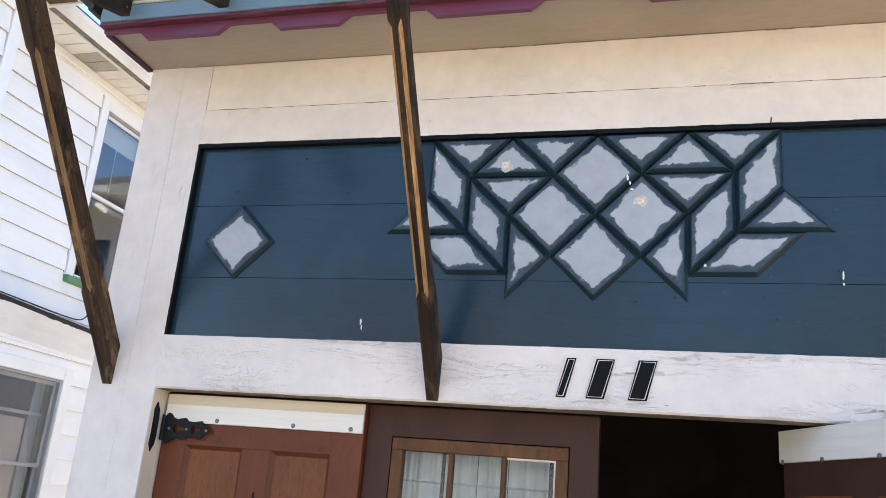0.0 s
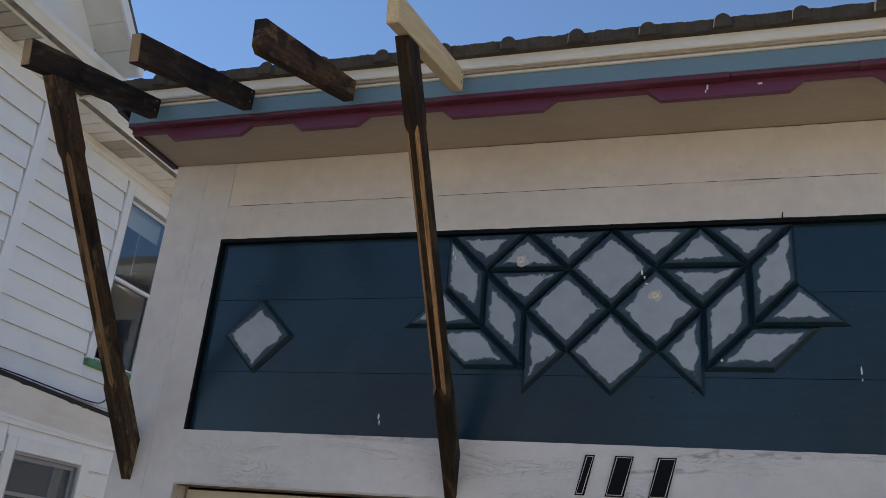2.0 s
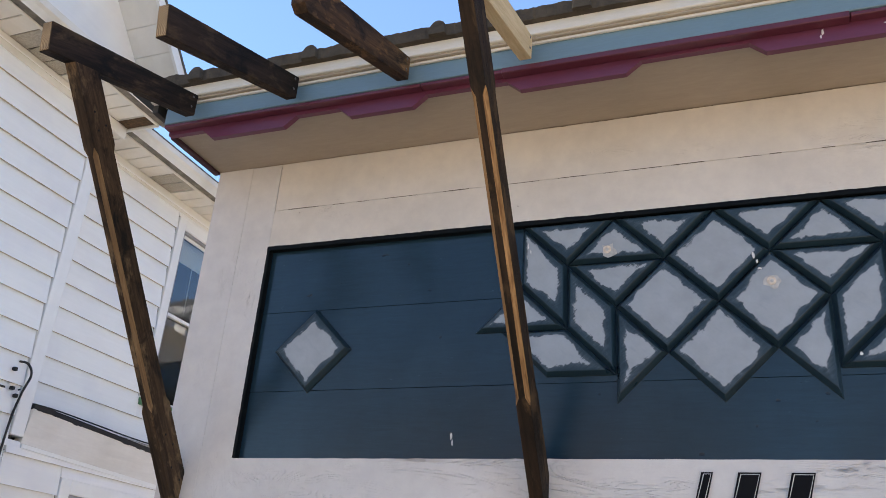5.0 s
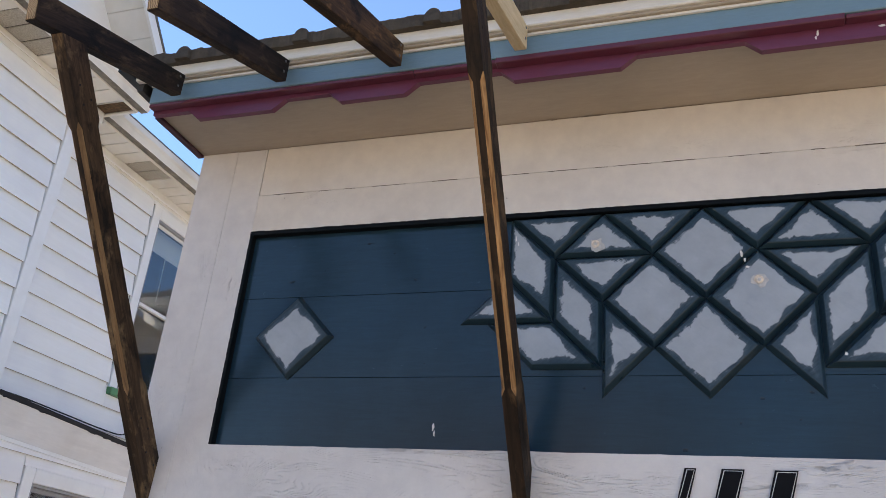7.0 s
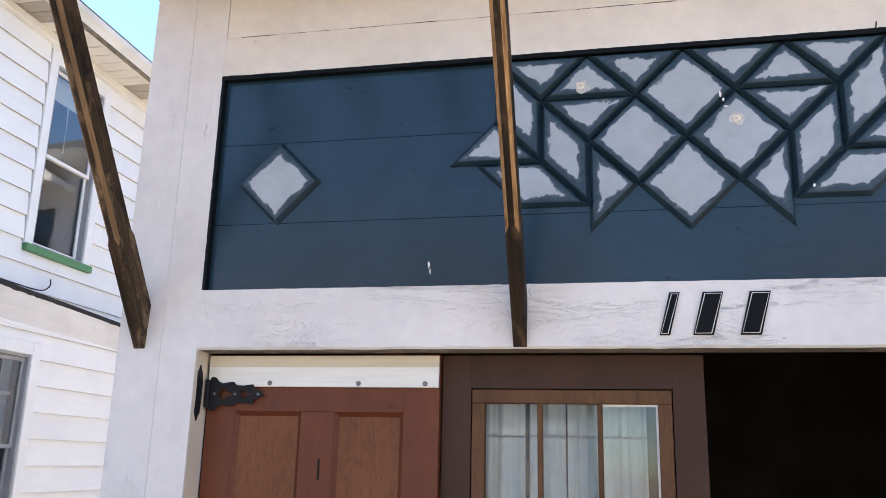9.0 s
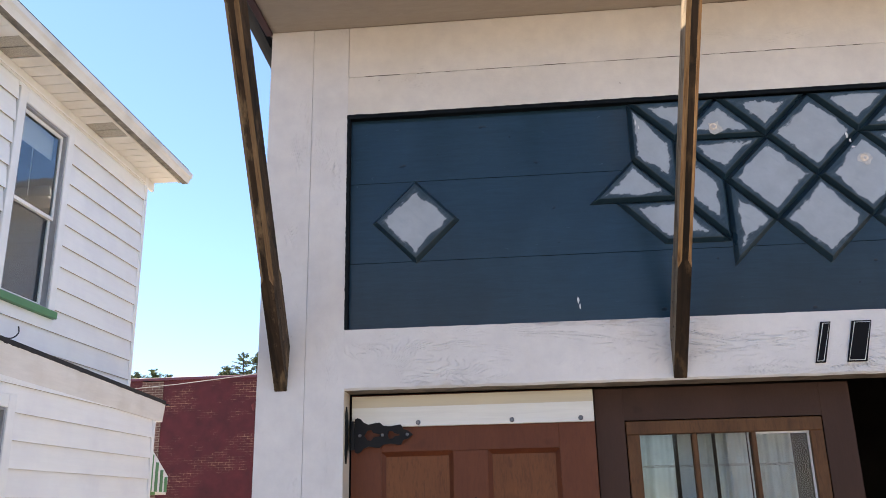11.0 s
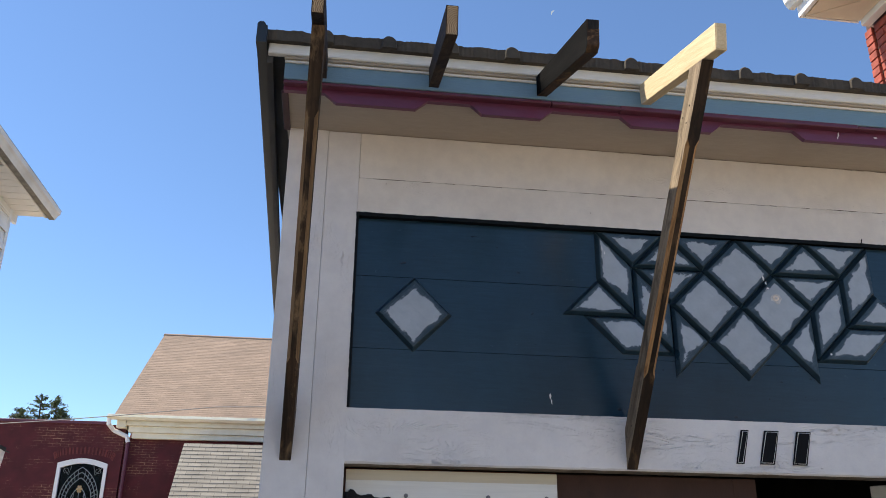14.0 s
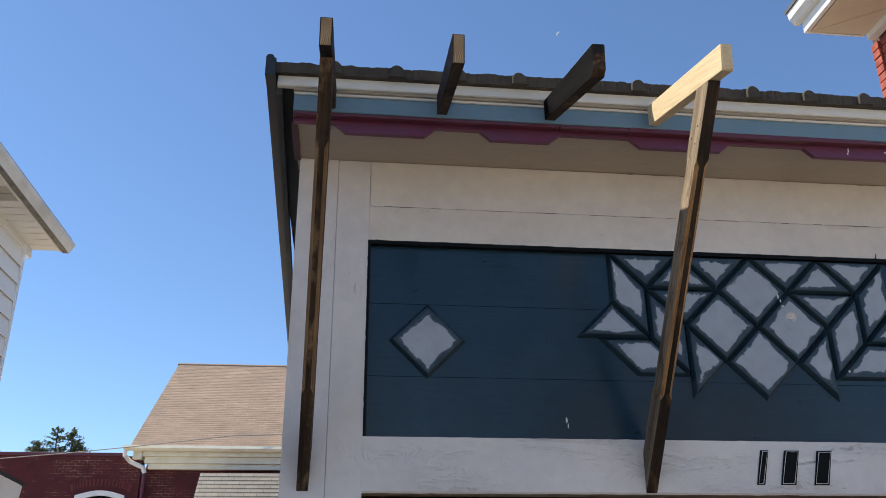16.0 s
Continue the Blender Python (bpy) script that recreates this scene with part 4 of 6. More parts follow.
def make_glazed_door():
    d = thing("door_2", "dark brown glazed door with an oak sash", "door", kind="structure")
    x0, x1, zt, zb = 0.694, 1.388, 2.1435, 0.03
    T = 0.045
    y = 0.105
    a, b, zs = 0.774, 1.307, 2.054
    block("stile", (x0, y, zb), (a, y + T, zt), DOOR_DARK, d, 0.0006)
    block("stile", (b, y, zb), (x1, y + T, zt), DOOR_DARK, d, 0.0006)
    block("rail", (a, y + 0.0004, zs), (b, y + T, zt), DOOR_DARK, d, 0.0004)
    block("rail", (a, y + 0.0004, zb), (b, y + T, 1.05), DOOR_DARK, d, 0.001)
    s = thing("glazed_sash", "", "")
    s.parent = d
    ys = y - 0.003
    zl = 1.07
    f = 0.038
    g0, g1, gz = 0.812, 1.269, 2.0145
    block("sash_rail", (a + 0.003, ys, gz), (b - 0.003, ys + 0.035, zs - 0.003), SASH_WOOD, s, 0.002)
    block("sash_rail", (a + 0.003, ys, 1.053), (b - 0.003, ys + 0.035, zl), SASH_WOOD, s, 0.002)
    block("sash_stile", (a + 0.003, ys + 0.0004, zl), (g0, ys + 0.035, gz), SASH_WOOD, s, 0.002)
    block("sash_stile", (g1, ys + 0.0004, zl), (b - 0.003, ys + 0.035, gz), SASH_WOOD, s, 0.002)
    ms = ((0.954, 0.968), (1.112, 1.126))
    for m0, m1 in ms:
        block("muntin", (m0, ys + 0.002, zl), (m1, ys + 0.03, gz), SASH_WOOD, s, 0.003)
    edges = [g0, ms[0][0], ms[0][1], ms[1][0], ms[1][1], g1]
    for p0, p1 in zip(edges[::2], edges[1::2]):
        pane = block("pane", (p0 - 0.002, ys + 0.016, zl), (p1 + 0.002, ys + 0.019, gz + 0.002), GLASS, s)
        pane.visible_shadow = False
    block("putty_line", (1.127, ys + 0.010, gz - 0.006), (g1, ys + 0.0155, gz - 0.0004), BAR_WHITE, s)
    block("putty_line", (g1 - 0.006, ys + 0.0105, 1.5), (g1 - 0.0004, ys + 0.0155, gz - 0.0065), BAR_WHITE, s)
    for k, (c0, c1, n) in enumerate(((0.795, 0.914, 1.3), (0.926, 1.024, 1.2), (1.030, 1.118, 1.2), (1.121, 1.240, 1.5))):
        cu = thing("curtain", "sheer white curtain behind the door glass", "curtain", "sheer curtains")
        part("cloth", curtain_bm(c0, c1, 1.08, 2.03, y + 0.075 + 0.006 * (k % 2), n, 0.009, k * 3.3), CURTAIN, cu)
        part("hem", curtain_bm(c0, c1, 1.927, 1.934, y + 0.0715 + 0.006 * (k % 2), n, 0.009, k * 3.3), BAR_WHITE, cu)
    return d


make_glazed_door()


def make_open_door():
    """The far leaf, folded outward."""
    d = thing("door_3", "brown door leaf folded outward under a white strip", "door", kind="structure")
    L, T = 0.68, 0.04
    block("leaf", (0, 0, 0.03), (L, T, 2.13), DOOR_DARK, d, 0.002)
    s = block("white_strip", (0, -0.012, 2.056), (L, -0.0005, 2.142), STRIP_WHITE, d, 0.0015, "white plastic strip screwed along the door top")
    for x in (0.02, 0.20, 0.42, 0.62):
        part("screw_head", disc(bmesh.new(), (x, -0.0125, 2.058), 0.0068, 0.004), STEEL, s)
    block("door_panel", (0.08, -0.006, 1.15), (0.30, -0.0005, 1.97), PANEL_WOOD, d, 0.004)
    block("door_panel", (0.39, -0.006, 1.15), (0.60, -0.0005, 1.97), PANEL_WOOD, d, 0.004)
    d.matrix_world = pose(1.883, 0.212, 0, 0, 0, -65)
    return d


make_open_door()


def make_bars():
    """Dark slanted bars with a pale outline on the header."""
    for k, (xb, xt, w) in enumerate(((1.288, 1.316, 0.026), (1.382, 1.410, 0.050), (1.496, 1.524, 0.050))):
        th = thing("slanted_bar", "black slanted plastic bar with a pale outline on the white header", "bar", "bars on the header")
        z0, z1 = 2.180, 2.290
        for name, e, y0, y1, mt in (("outline", 0.0, -0.006, -0.0012, BAR_BLACK), ("rim", 0.0036, -0.0066, -0.0062, BAR_WHITE), ("face", 0.0052, -0.0075, -0.0068, BAR_BLACK)):
            bm = bmesh.new()
            p = [(xb - w / 2 + e, z0 + e), (xb + w / 2 - e * 1.2, z0 + e), (xt + w / 2 - e, z1 - e), (xt - w / 2 + e * 1.2, z1 - e)]
            prism(bm, p, 1, y0, y1)
            part(name, bm, mt, th)


make_bars()

# ---------------------------------------------------------------- white-sided neighbouring house
SIDING = painted("white_siding", (0.90, 0.885, 0.86), stain=(0.82, 0.82, 0.88), stain_amt=0.6, rough=0.45, grain=(1, 0.35, 5), grain_scale=5, relief=0.08, var=0.04, shift=True)
SIDE_TRIM = painted("white_trim", (0.86, 0.855, 0.84), stain_amt=0.15, rough=0.45, grain_scale=10, relief=0.05, var=0.03)
EAVE_ALU = painted("eave_aluminium", (0.82, 0.80, 0.75), stain=(0.62, 0.55, 0.42), stain_amt=0.45, rough=0.45, grain=(1, 0.5, 1), grain_scale=8, relief=0.06, var=0.05)
GUTTER_ALU = painted("gutter_white", (0.80, 0.78, 0.73), stain=(0.5, 0.46, 0.38), stain_amt=0.6, rough=0.5, grain=(1, 0.4, 1), grain_scale=9, relief=0.08, var=0.08)
GUTTER_DARK = plain("stain_and_shade", (0.20, 0.18, 0.15), 0.7, var=0.5, scale=14)
# tan for the shadow line under each lap
LAP_SHADE = plain("lap_underside_shade", (0.46, 0.38, 0.28), 0.9, var=0.3, scale=20)
VENT = plain("vent_mesh", (0.42, 0.39, 0.33), 0.7, var=0.35, scale=140, bmp=0.6, bscale=160, dist=0.003)
TAR = plain("black_tar", (0.018, 0.016, 0.015), 0.8, var=0.4, scale=12)
ROT = plain("rotten_wood", (0.10, 0.06, 0.03), 0.9, var=0.6, scale=40)
GREEN = painted("green_paint", (0.10, 0.27, 0.12), stain_amt=0.4, rough=0.5, grain_scale=14, relief=0.2)
WIN_GREY = plain("grey_window_frame", (0.32, 0.32, 0.33), 0.45, 0.2)
ROOM = plain("dark_room", (0.05, 0.045, 0.04), 0.9, var=0.3, scale=2)
BLIND = plain("pale_blind", (0.66, 0.65, 0.60), 0.8, var=0.05)
PINK = plain("pink_shade", (0.56, 0.41, 0.355), 0.85, var=0.06)
SHINGLE = painted("grey_shingle", (0.12, 0.115, 0.11), rough=0.9, grain_scale=30, relief=0.6, var=0.3)
LEDGE_PAINT = painted("dirty_ledge_paint", (0.76, 0.73, 0.69), stain=(0.62, 0.56, 0.48), stain_amt=0.45, rough=0.6, grain=(1, 0.4, 3), grain_scale=7, relief=0.15, var=0.1)
CABLE = plain("black_cable", (0.012, 0.012, 0.012), 0.6)
XA, XB = -3.08, -3.43          # outer and set-back wall planes
LAP = 0.1908


def board(bm, x, y0, y1, z0, z1):
    """One lap of siding: tilted out at its lower edge, the shadow under it coloured tan."""
    prism(bm, [(x - 0.02, z0 + 0.02), (x + 0.010, z0 + 0.02), (x + 0.010, z0), (x + 0.0245, z0), (x + 0.0255, z0 + 0.006), (x + 0.004, z1 + 0.012), (x - 0.02, z1 + 0.012)], 1, y0, y1)
    bm.normal_update()
    for f in bm.faces:
        c = f.calc_center_median()
        if abs(c.z - z0) < 0.0005 and len(f.verts) == 4:
            f.material_index = 1


def siding(parent, x, y0, y1, z0, z1, holes=(), start=2.3835):
    """Laps between y0 and y1; holes are (ya, yb, za, zb) left free."""
    k0 = math.floor((z0 - start) / LAP)
    z = start + k0 * LAP
    while z < z1:
        a, b = max(z, z0), min(z + LAP, z1)
        if b - a > 0.01:
            spans = [(y0, y1)]
            for ya, yb, za, zb in holes:
                if b > za + 0.001 and a < zb - 0.001:
                    for p0, p1 in ((a, za), (zb, b)):
                        if p1 - p0 > 0.004:
                            bm = bmesh.new()
                            board(bm, x, ya, yb, p0, p1)
                            part("siding_board", bm, [SIDING, LAP_SHADE], parent)
                    nxt = []
                    for s0, s1 in spans:
                        if yb <= s0 or ya >= s1:
                            nxt.append((s0, s1))
                        else:
                            if ya > s0:
                                nxt.append((s0, ya))
                            if yb < s1:
                                nxt.append((yb, s1))
                    spans = nxt
            for s0, s1 in spans:
                bm = bmesh.new()
                board(bm, x, s0, s1, a, b)
                part("siding_board", bm, [SIDING, LAP_SHADE], parent)
        z += LAP


def sash_window(parent, x, y0, y1, z0, z1, sill, inner):
    """A double-hung window that looks along +x, with casing, sashes, panes and what hangs behind."""
    w = thing("window", "", "")
    w.parent = parent
    c = 0.095
    d = 0.03
    for nm, lo, hi in (("casing", (x, y0, z0), (x + d, y0 + c, z1)), ("casing", (x, y1 - c, z0), (x + d, y1, z1)), ("casing", (x, y0 + c, z1 - c), (x + d, y1 - c, z1)),):
        block(nm, lo, hi, SIDE_TRIM, w, 0.004)
    if sill == "green":
        block("window_sill", (x - 0.02, y0, z0 - 0.06), (x + 0.06, y1, z0), GREEN, w, 0.004, "green painted sill")
    else:
        block("window_sill", (x - 0.02, y0 - 0.01, z0 - 0.045), (x + 0.06, y1 + 0.01, z0), SIDE_TRIM, w, 0.004)
    a0, a1, b0, b1 = y0 + c, y1 - c, z0, z1 - c
    f = 0.022
    for nm, lo, hi in (("frame_side", (x - 0.06, a0, b0), (x + 0.018, a0 + f, b1)), ("frame_side", (x - 0.06, a1 - f, b0), (x + 0.018, a1, b1)),
                       ("frame_head", (x - 0.06, a0 + f, b1 - f), (x + 0.018, a1 - f, b1)), ("frame_foot", (x - 0.06, a0 + f, b0), (x + 0.018, a1 - f, b0 + f))):
        block(nm, lo, hi, WIN_GREY, w, 0.002)
    mid = (b0 + b1) / 2
    a0, a1, b0, b1 = a0 + f, a1 - f, b0 + f, b1 - f
    s = 0.03
    for (u0, u1, xs) in ((mid - 0.015, b1, x - 0.012), (b0, mid + 0.015, x - 0.036)):
        for nm, lo, hi in (("sash_rail", (xs - 0.02, a0, u0), (xs, a1, u0 + s)), ("sash_rail", (xs - 0.02, a0, u1 - s), (xs, a1, u1)),
                           ("sash_stile", (xs - 0.02, a0, u0 + s), (xs, a0 + s, u1 - s)), ("sash_stile", (xs - 0.02, a1 - s, u0 + s), (xs, a1, u1 - s))):
            block(nm, lo, hi, WIN_GREY if inner == "pink" else SIDE_TRIM, w, 0.002)
        p = block("pane", (xs - 0.012, a0 + s, u0 + s), (xs - 0.008, a1 - s, u1 - s), STORM_GLASS, w)
        p.visible_shadow = False
    for lo, hi in (((x - 0.88, a0 - 0.30, b0 - 0.3), (x - 0.064, a0 - 0.012, b1 + 0.3)), ((x - 0.88, a1 + 0.012, b0 - 0.3), (x - 0.064, a1 + 0.30, b1 + 0.3)),
                   ((x - 0.88, a0 - 0.011, b1 + 0.012), (x - 0.064, a1 + 0.011, b1 + 0.3)), ((x - 0.88, a0 - 0.011, b0 - 0.3), (x - 0.064, a1 + 0.011, b0 - 0.012))):
        block("room_lining", lo, hi, ROOM, w)
    block("room_back", (x - 0.9, a0 - 0.3, b0 - 0.3), (x - 0.88, a1 + 0.3, b1 + 0.3), ROOM, w)
    if inner in ("curtain", "blind"):
        block("blind", (x - 0.10, a0 + 0.01, b1 - 0.22), (x - 0.095, a1 - 0.01, b1), BLIND, w)
        part("blind_cord", tube(bmesh.new(), [(x - 0.085, (a0 + a1) / 2, b1 - 0.2), (x - 0.085, (a0 + a1) / 2 + 0.01, mid + 0.12)], 0.004, 5), BLIND, w)
    if inner == "curtain":
        bm = curtain_bm(0, 1, b0, mid + 0.02, 0, 3, 0.025, 4.0)
        bm.transform(Matrix(((0, 1, 0, x - 0.105), ((a1 - a0) * 0.62, 0, 0, a0 + 0.02), (0, 0, 1, 0), (0, 0, 0, 1))))
        part("curtain", bm, CURTAIN, w)
    if inner == "pink":
        block("shade", (x - 0.10, a0 + 0.01, b0), (x - 0.095, a1 - 0.16, b1 - 0.30), PINK, w)
        block("shade_bar", (x - 0.10, a0 + 0.01, b1 - 0.27), (x - 0.085, a1 - 0.01, b1 - 0.245), BLIND, w)
        bm = curtain_bm(0, 1, b0, b1, 0, 1.2, 0.02, 6.0)
        bm.transform(Matrix(((0, 1, 0, x - 0.12), (0.09, 0, 0, a1 - 0.10), (0, 0, 1, 0), (0, 0, 0, 1))))
        part("curtain", bm, CURTAIN, w)
    return w


def soffit_run(parent, xw, out, y0, y1, z, vents):
    """Panelled soffit with vents, fascia and a gutter along +y."""
    xf = xw + out
    step = 0.15
    y = y0
    k = 0
    while y < y1 - 0.01:
        ye = min(y + step, y1)
        vent = any(a <= y < b for a, b in vents)
        block("vent_panel" if vent else "soffit_panel", (xw, y + 0.005, z + (0.003 if vent else 0)), (xf, ye - 0.005, z + 0.012), VENT if vent else EAVE_ALU, parent, 0.0015)
        y = ye
    block("soffit_backing", (xw, y0, z + 0.0125), (xf, y1, z + 0.03), INSIDE, parent)
    block("frieze", (xw - 0.01, y0, z - 0.10), (xw + 0.022, y1, z - 0.002), EAVE_ALU, parent, 0.003)
    block("fascia", (xf, y0, z - 0.012), (xf + 0.022, y1, z + 0.12), EAVE_ALU, parent, 0.003)
    g = bmesh.new()
    pf = [(xf + 0.023, z + 0.105), (xf + 0.023, z + 0.0), (xf + 0.085, z + 0.0), (xf + 0.108, z + 0.045), (xf + 0.128, z + 0.062), (xf + 0.135, z + 0.105), (xf + 0.125, z + 0.105),
          (xf + 0.118, z + 0.07), (xf + 0.098, z + 0.055), (xf + 0.078, z + 0.01), (xf + 0.033, z + 0.01), (xf + 0.033, z + 0.105)]
    prism(g, pf, 1, y0, y1 + 0.06)
    g.normal_update()
    for f in g.faces:
        # foot face: stain and the gutter's shadow band in one dark colour
        if f.calc_center_median().z < z + 0.012 and len(f.verts) == 4:
            f.material_index = 1
    tri(g)
    part("gutter", g, [GUTTER_ALU, GUTTER_DARK], parent, "white gutter, stained and shaded dark along its foot")


def make_neighbour():
    h = thing("white_house", "two-storey house in white lapped siding with green sills", "house", at=(0, 0, 0))
    ZS = 5.30
    YE = 5.77
    # cores behind the boards
    block("wall_core", (-9.0, -3.0, 0), (XA - 0.022, 1.98, ZS), ROOM, h)
    block("wall_core", (-9.0, 1.981, 3.0), (XB - 1.0, YE - 0.03, ZS + 0.2), ROOM, h)
    block("wall_core", (-9.0, 1.981, 0), (XA - 1.0, 5.60, 2.95), ROOM, h)
    w1 = (-0.02, 0.93, 3.52, 5.12)
    w2 = (3.41, 4.265, 3.475, 5.155)
    w3 = (2.44, 3.34, 1.25, 2.655)
    siding(h, XA, -3.0, 1.920, 0.0, ZS, [w1])
    siding(h, XB, 2.0, YE - 0.05, 3.03, ZS, [(w2[0] - 0.010, w2[1], w2[2], w2[3])], 2.358)
    siding(h, XA, 1.93, 5.60, 0.0, 2.80, [(w3[0] - 0.009, w3[1], w3[2], w3[3])], 2.345)
    block("corner_post", (XA - 0.36, 1.93, 2.84), (XA + 0.024, 2.035, ZS), SIDE_TRIM, h, 0.004)
    block("corner_post", (XB - 0.1, YE - 0.05, 3.03), (XB + 0.024, YE + 0.012, ZS), SIDE_TRIM, h, 0.004)
    block("corner_post", (XA - 0.1, 5.60, 0), (XA + 0.024, 5.66, 2.70), SIDE_TRIM, h, 0.004)
    block("end_wall", (-9.0, YE - 0.03, 3.0), (XB - 0.101, YE, ZS), SIDING, h)
    block("end_wall", (-9.0, 5.60, 0), (XA - 0.101, 5.64, 2.95), SIDING, h)
    sash_window(h, XA, *w1, "white", "curtain")
    sash_window(h, XB, *w2, "green", "blind")
    sash_window(h, XA, *w3, "white", "pink")
    # ledge over the lower storey: tarred top and a leaning fascia
    def sloped(name, sec0, sec1, mat, label="", y_end=5.79):
        """A long piece between two end sections of (x, z) at y 2.036 and y_end."""
        bm = bmesh.new()
        a = [bm.verts.new((p[0], 2.036, p[1])) for p in sec0]
        b = [bm.verts.new((p[0], y_end, p[1])) for p in sec1]
        n = len(a)
        for k in range(n):
            bm.faces.new((a[k], a[(k + 1) % n], b[(k + 1) % n], b[k]))
        bm.faces.new(a[::-1])
        bm.faces.new(b)
        part(name, bm, mat, h, label)
    sloped("ledge_top", [(XB - 0.05, 3.075), (XA + 0.052, 3.062), (XA + 0.052, 3.030), (XB - 0.05, 3.0)],
           [(XB - 0.05, 3.045), (XA + 0.056, 2.905), (XA + 0.056, 2.872), (XB - 0.05, 2.95)], TAR, "tarred ledge with black flashing")
    sloped("ledge_fascia", [(XA + 0.046, 3.0295), (XA + 0.012, 2.805), (XA - 0.05, 2.805), (XA - 0.05, 3.0)],
           [(XA + 0.050, 2.8715), (XA + 0.030, 2.700), (XA - 0.05, 2.700), (XA - 0.05, 2.86)], LEDGE_PAINT)
    sloped("ledge_moulding", [(XA, 2.804), (XA + 0.028, 2.800), (XA + 0.028, 2.775), (XA, 2.770)], [(XA, 2.762), (XA + 0.028, 2.758), (XA + 0.028, 2.734), (XA, 2.728)], SIDE_TRIM, y_end=3.55)
    rnd = random.Random(17)
    y = 2.05
    while y < 5.7:
        l = rnd.uniform(0.05, 0.22)
        f = (y - 2.036) / 3.754
        zt, xt = 3.030 - 0.158 * f, XA + 0.0525 + 0.004 * f
        drop = rnd.uniform(0.002, 0.011)
        pts = [(y, zt + 0.004)] + [(y + l * q / 6, zt - drop * rnd.uniform(0.3, 1.0)) for q in range(1, 6)] + [(y + l, zt + 0.004)]
        part("tar_run", prism(bmesh.new(), pts, 0, xt - 0.006, xt), TAR, h)
        y += l + rnd.uniform(0.0, 0.12)
    # eaves
    soffit_run(h, XA, 0.29, -3.0, 2.22, ZS, [(-2.0, -1.7), (-0.3, 0.01), (1.0, 1.36)])
    soffit_run(h, XB, 0.29, 2.03, YE + 0.16, ZS, [(2.9, 3.2), (4.3, 4.6)])
    bm = bmesh.new()
    prism(bm, [(XA + 0.03, ZS - 0.006), (XA + 0.285, ZS - 0.006), (XA + 0.285, ZS - 0.0005), (XA + 0.03, ZS - 0.0005)], 1, 2.11, 2.215)
    block("eave_end", (XA - 0.02, 2.221, ZS - 0.02), (XA + 0.312, 2.245, ZS + 0.12), EAVE_ALU, h, 0.003)
    part("rotten_end", bm, ROT, h, "rotten brown end of the eave boards")
    # gable over the outer wall
    gx = XA
    yr, zr, yl, zl = 0.45, 7.62, 2.25, 5.62
    bm = bmesh.new()
    prism(bm, [(2 * yr - yl, zl - 0.3), (yl, zl - 0.3), (yl, zl + 0.15), (yr, zr + 0.13), (2 * yr - yl, zl + 0.15)], 0, gx - 0.03, gx)
    part("gable_wall", bm, SIDING, h)
    for s in (1, -1):
        ya = yr + s * (yl + 0.18 - yr)
        za = zl - 0.05
        def along(y_, z_, off):
            return (y_, z_ + off)
        bm = bmesh.new()
        prism(bm, [(ya, za + 0.015), (yr, zr + 0.135), (yr, zr + 0.16), (ya, za + 0.04)], 0, gx, gx + 0.36)
        part("rake_backing", bm, GUTTER_DARK, h)
        for q in range(13):
            f0, f1 = q / 13 + 0.0015, (q + 1) / 13 - 0.0015
            u0, v0, u1, v1 = ya + (yr - ya) * f0, za + (zr + 0.12 - za) * f0, ya + (yr - ya) * f1, za + (zr + 0.12 - za) * f1
            bm = prism(bmesh.new(), [(u0, v0), (u1, v1), (u1, v1 + 0.0145), (u0, v0 + 0.0145)], 0, gx + 0.001, gx + 0.36)
            part("rake_panel", bm, EAVE_ALU, h)
        bm = bmesh.new()
        prism(bm, [(ya, za - 0.03), (yr, zr + 0.09), (yr, zr + 0.21), (ya, za + 0.09)], 0, gx + 0.3605, gx + 0.385)
        part("rake_fascia", bm, SIDE_TRIM, h)
        bm = bmesh.new()
        prism(bm, [(ya + s * 0.015, za + 0.076), (yr, zr + 0.211), (yr, zr + 0.235), (ya + s * 0.015, za + 0.10)], 0, gx - 5.5, gx + 0.395)
        part("roof", bm, SHINGLE, h)
    bm = bmesh.new()
    prism(bm, [(XB + 0.40, ZS + 0.11), (XB - 5.4, ZS + 2.6), (XB - 5.4, ZS + 2.65), (XB + 0.40, ZS + 0.14)], 1, 2.3, YE + 0.16)
    part("roof", bm, SHINGLE, h)
    # awning on the rear wall, seen edge on
    aw = thing("awning", "green and white striped metal awning on the house", "awning")
    for k in range(12):
        x = -3.12 - 0.11 * k
        bm = bmesh.new()
        prism(bm, [(5.665, 2.50), (6.19, 2.20), (6.165, 2.02), (6.155, 2.02), (6.178, 2.195), (5.66, 2.485)], 0, x - 0.108, x)
        part("awning_slat", bm, GREEN if k % 2 else SIDE_TRIM, aw)
    bm = prism(bmesh.new(), [(5.67, 2.48), (6.175, 2.19), (6.15, 2.03), (5.67, 2.05)], 0, -3.118, -3.112)
    part("awning_side", bm, SIDE_TRIM, aw)
    for yy in (5.74, 5.86, 5.98, 6.09):
        z1 = 2.48 - (yy - 5.67) * 0.57
        block("side_stripe", (-3.1115, yy, 2.045), (-3.1065, yy + 0.06, z1 - 0.05), GREEN, aw)
    return h


make_neighbour()


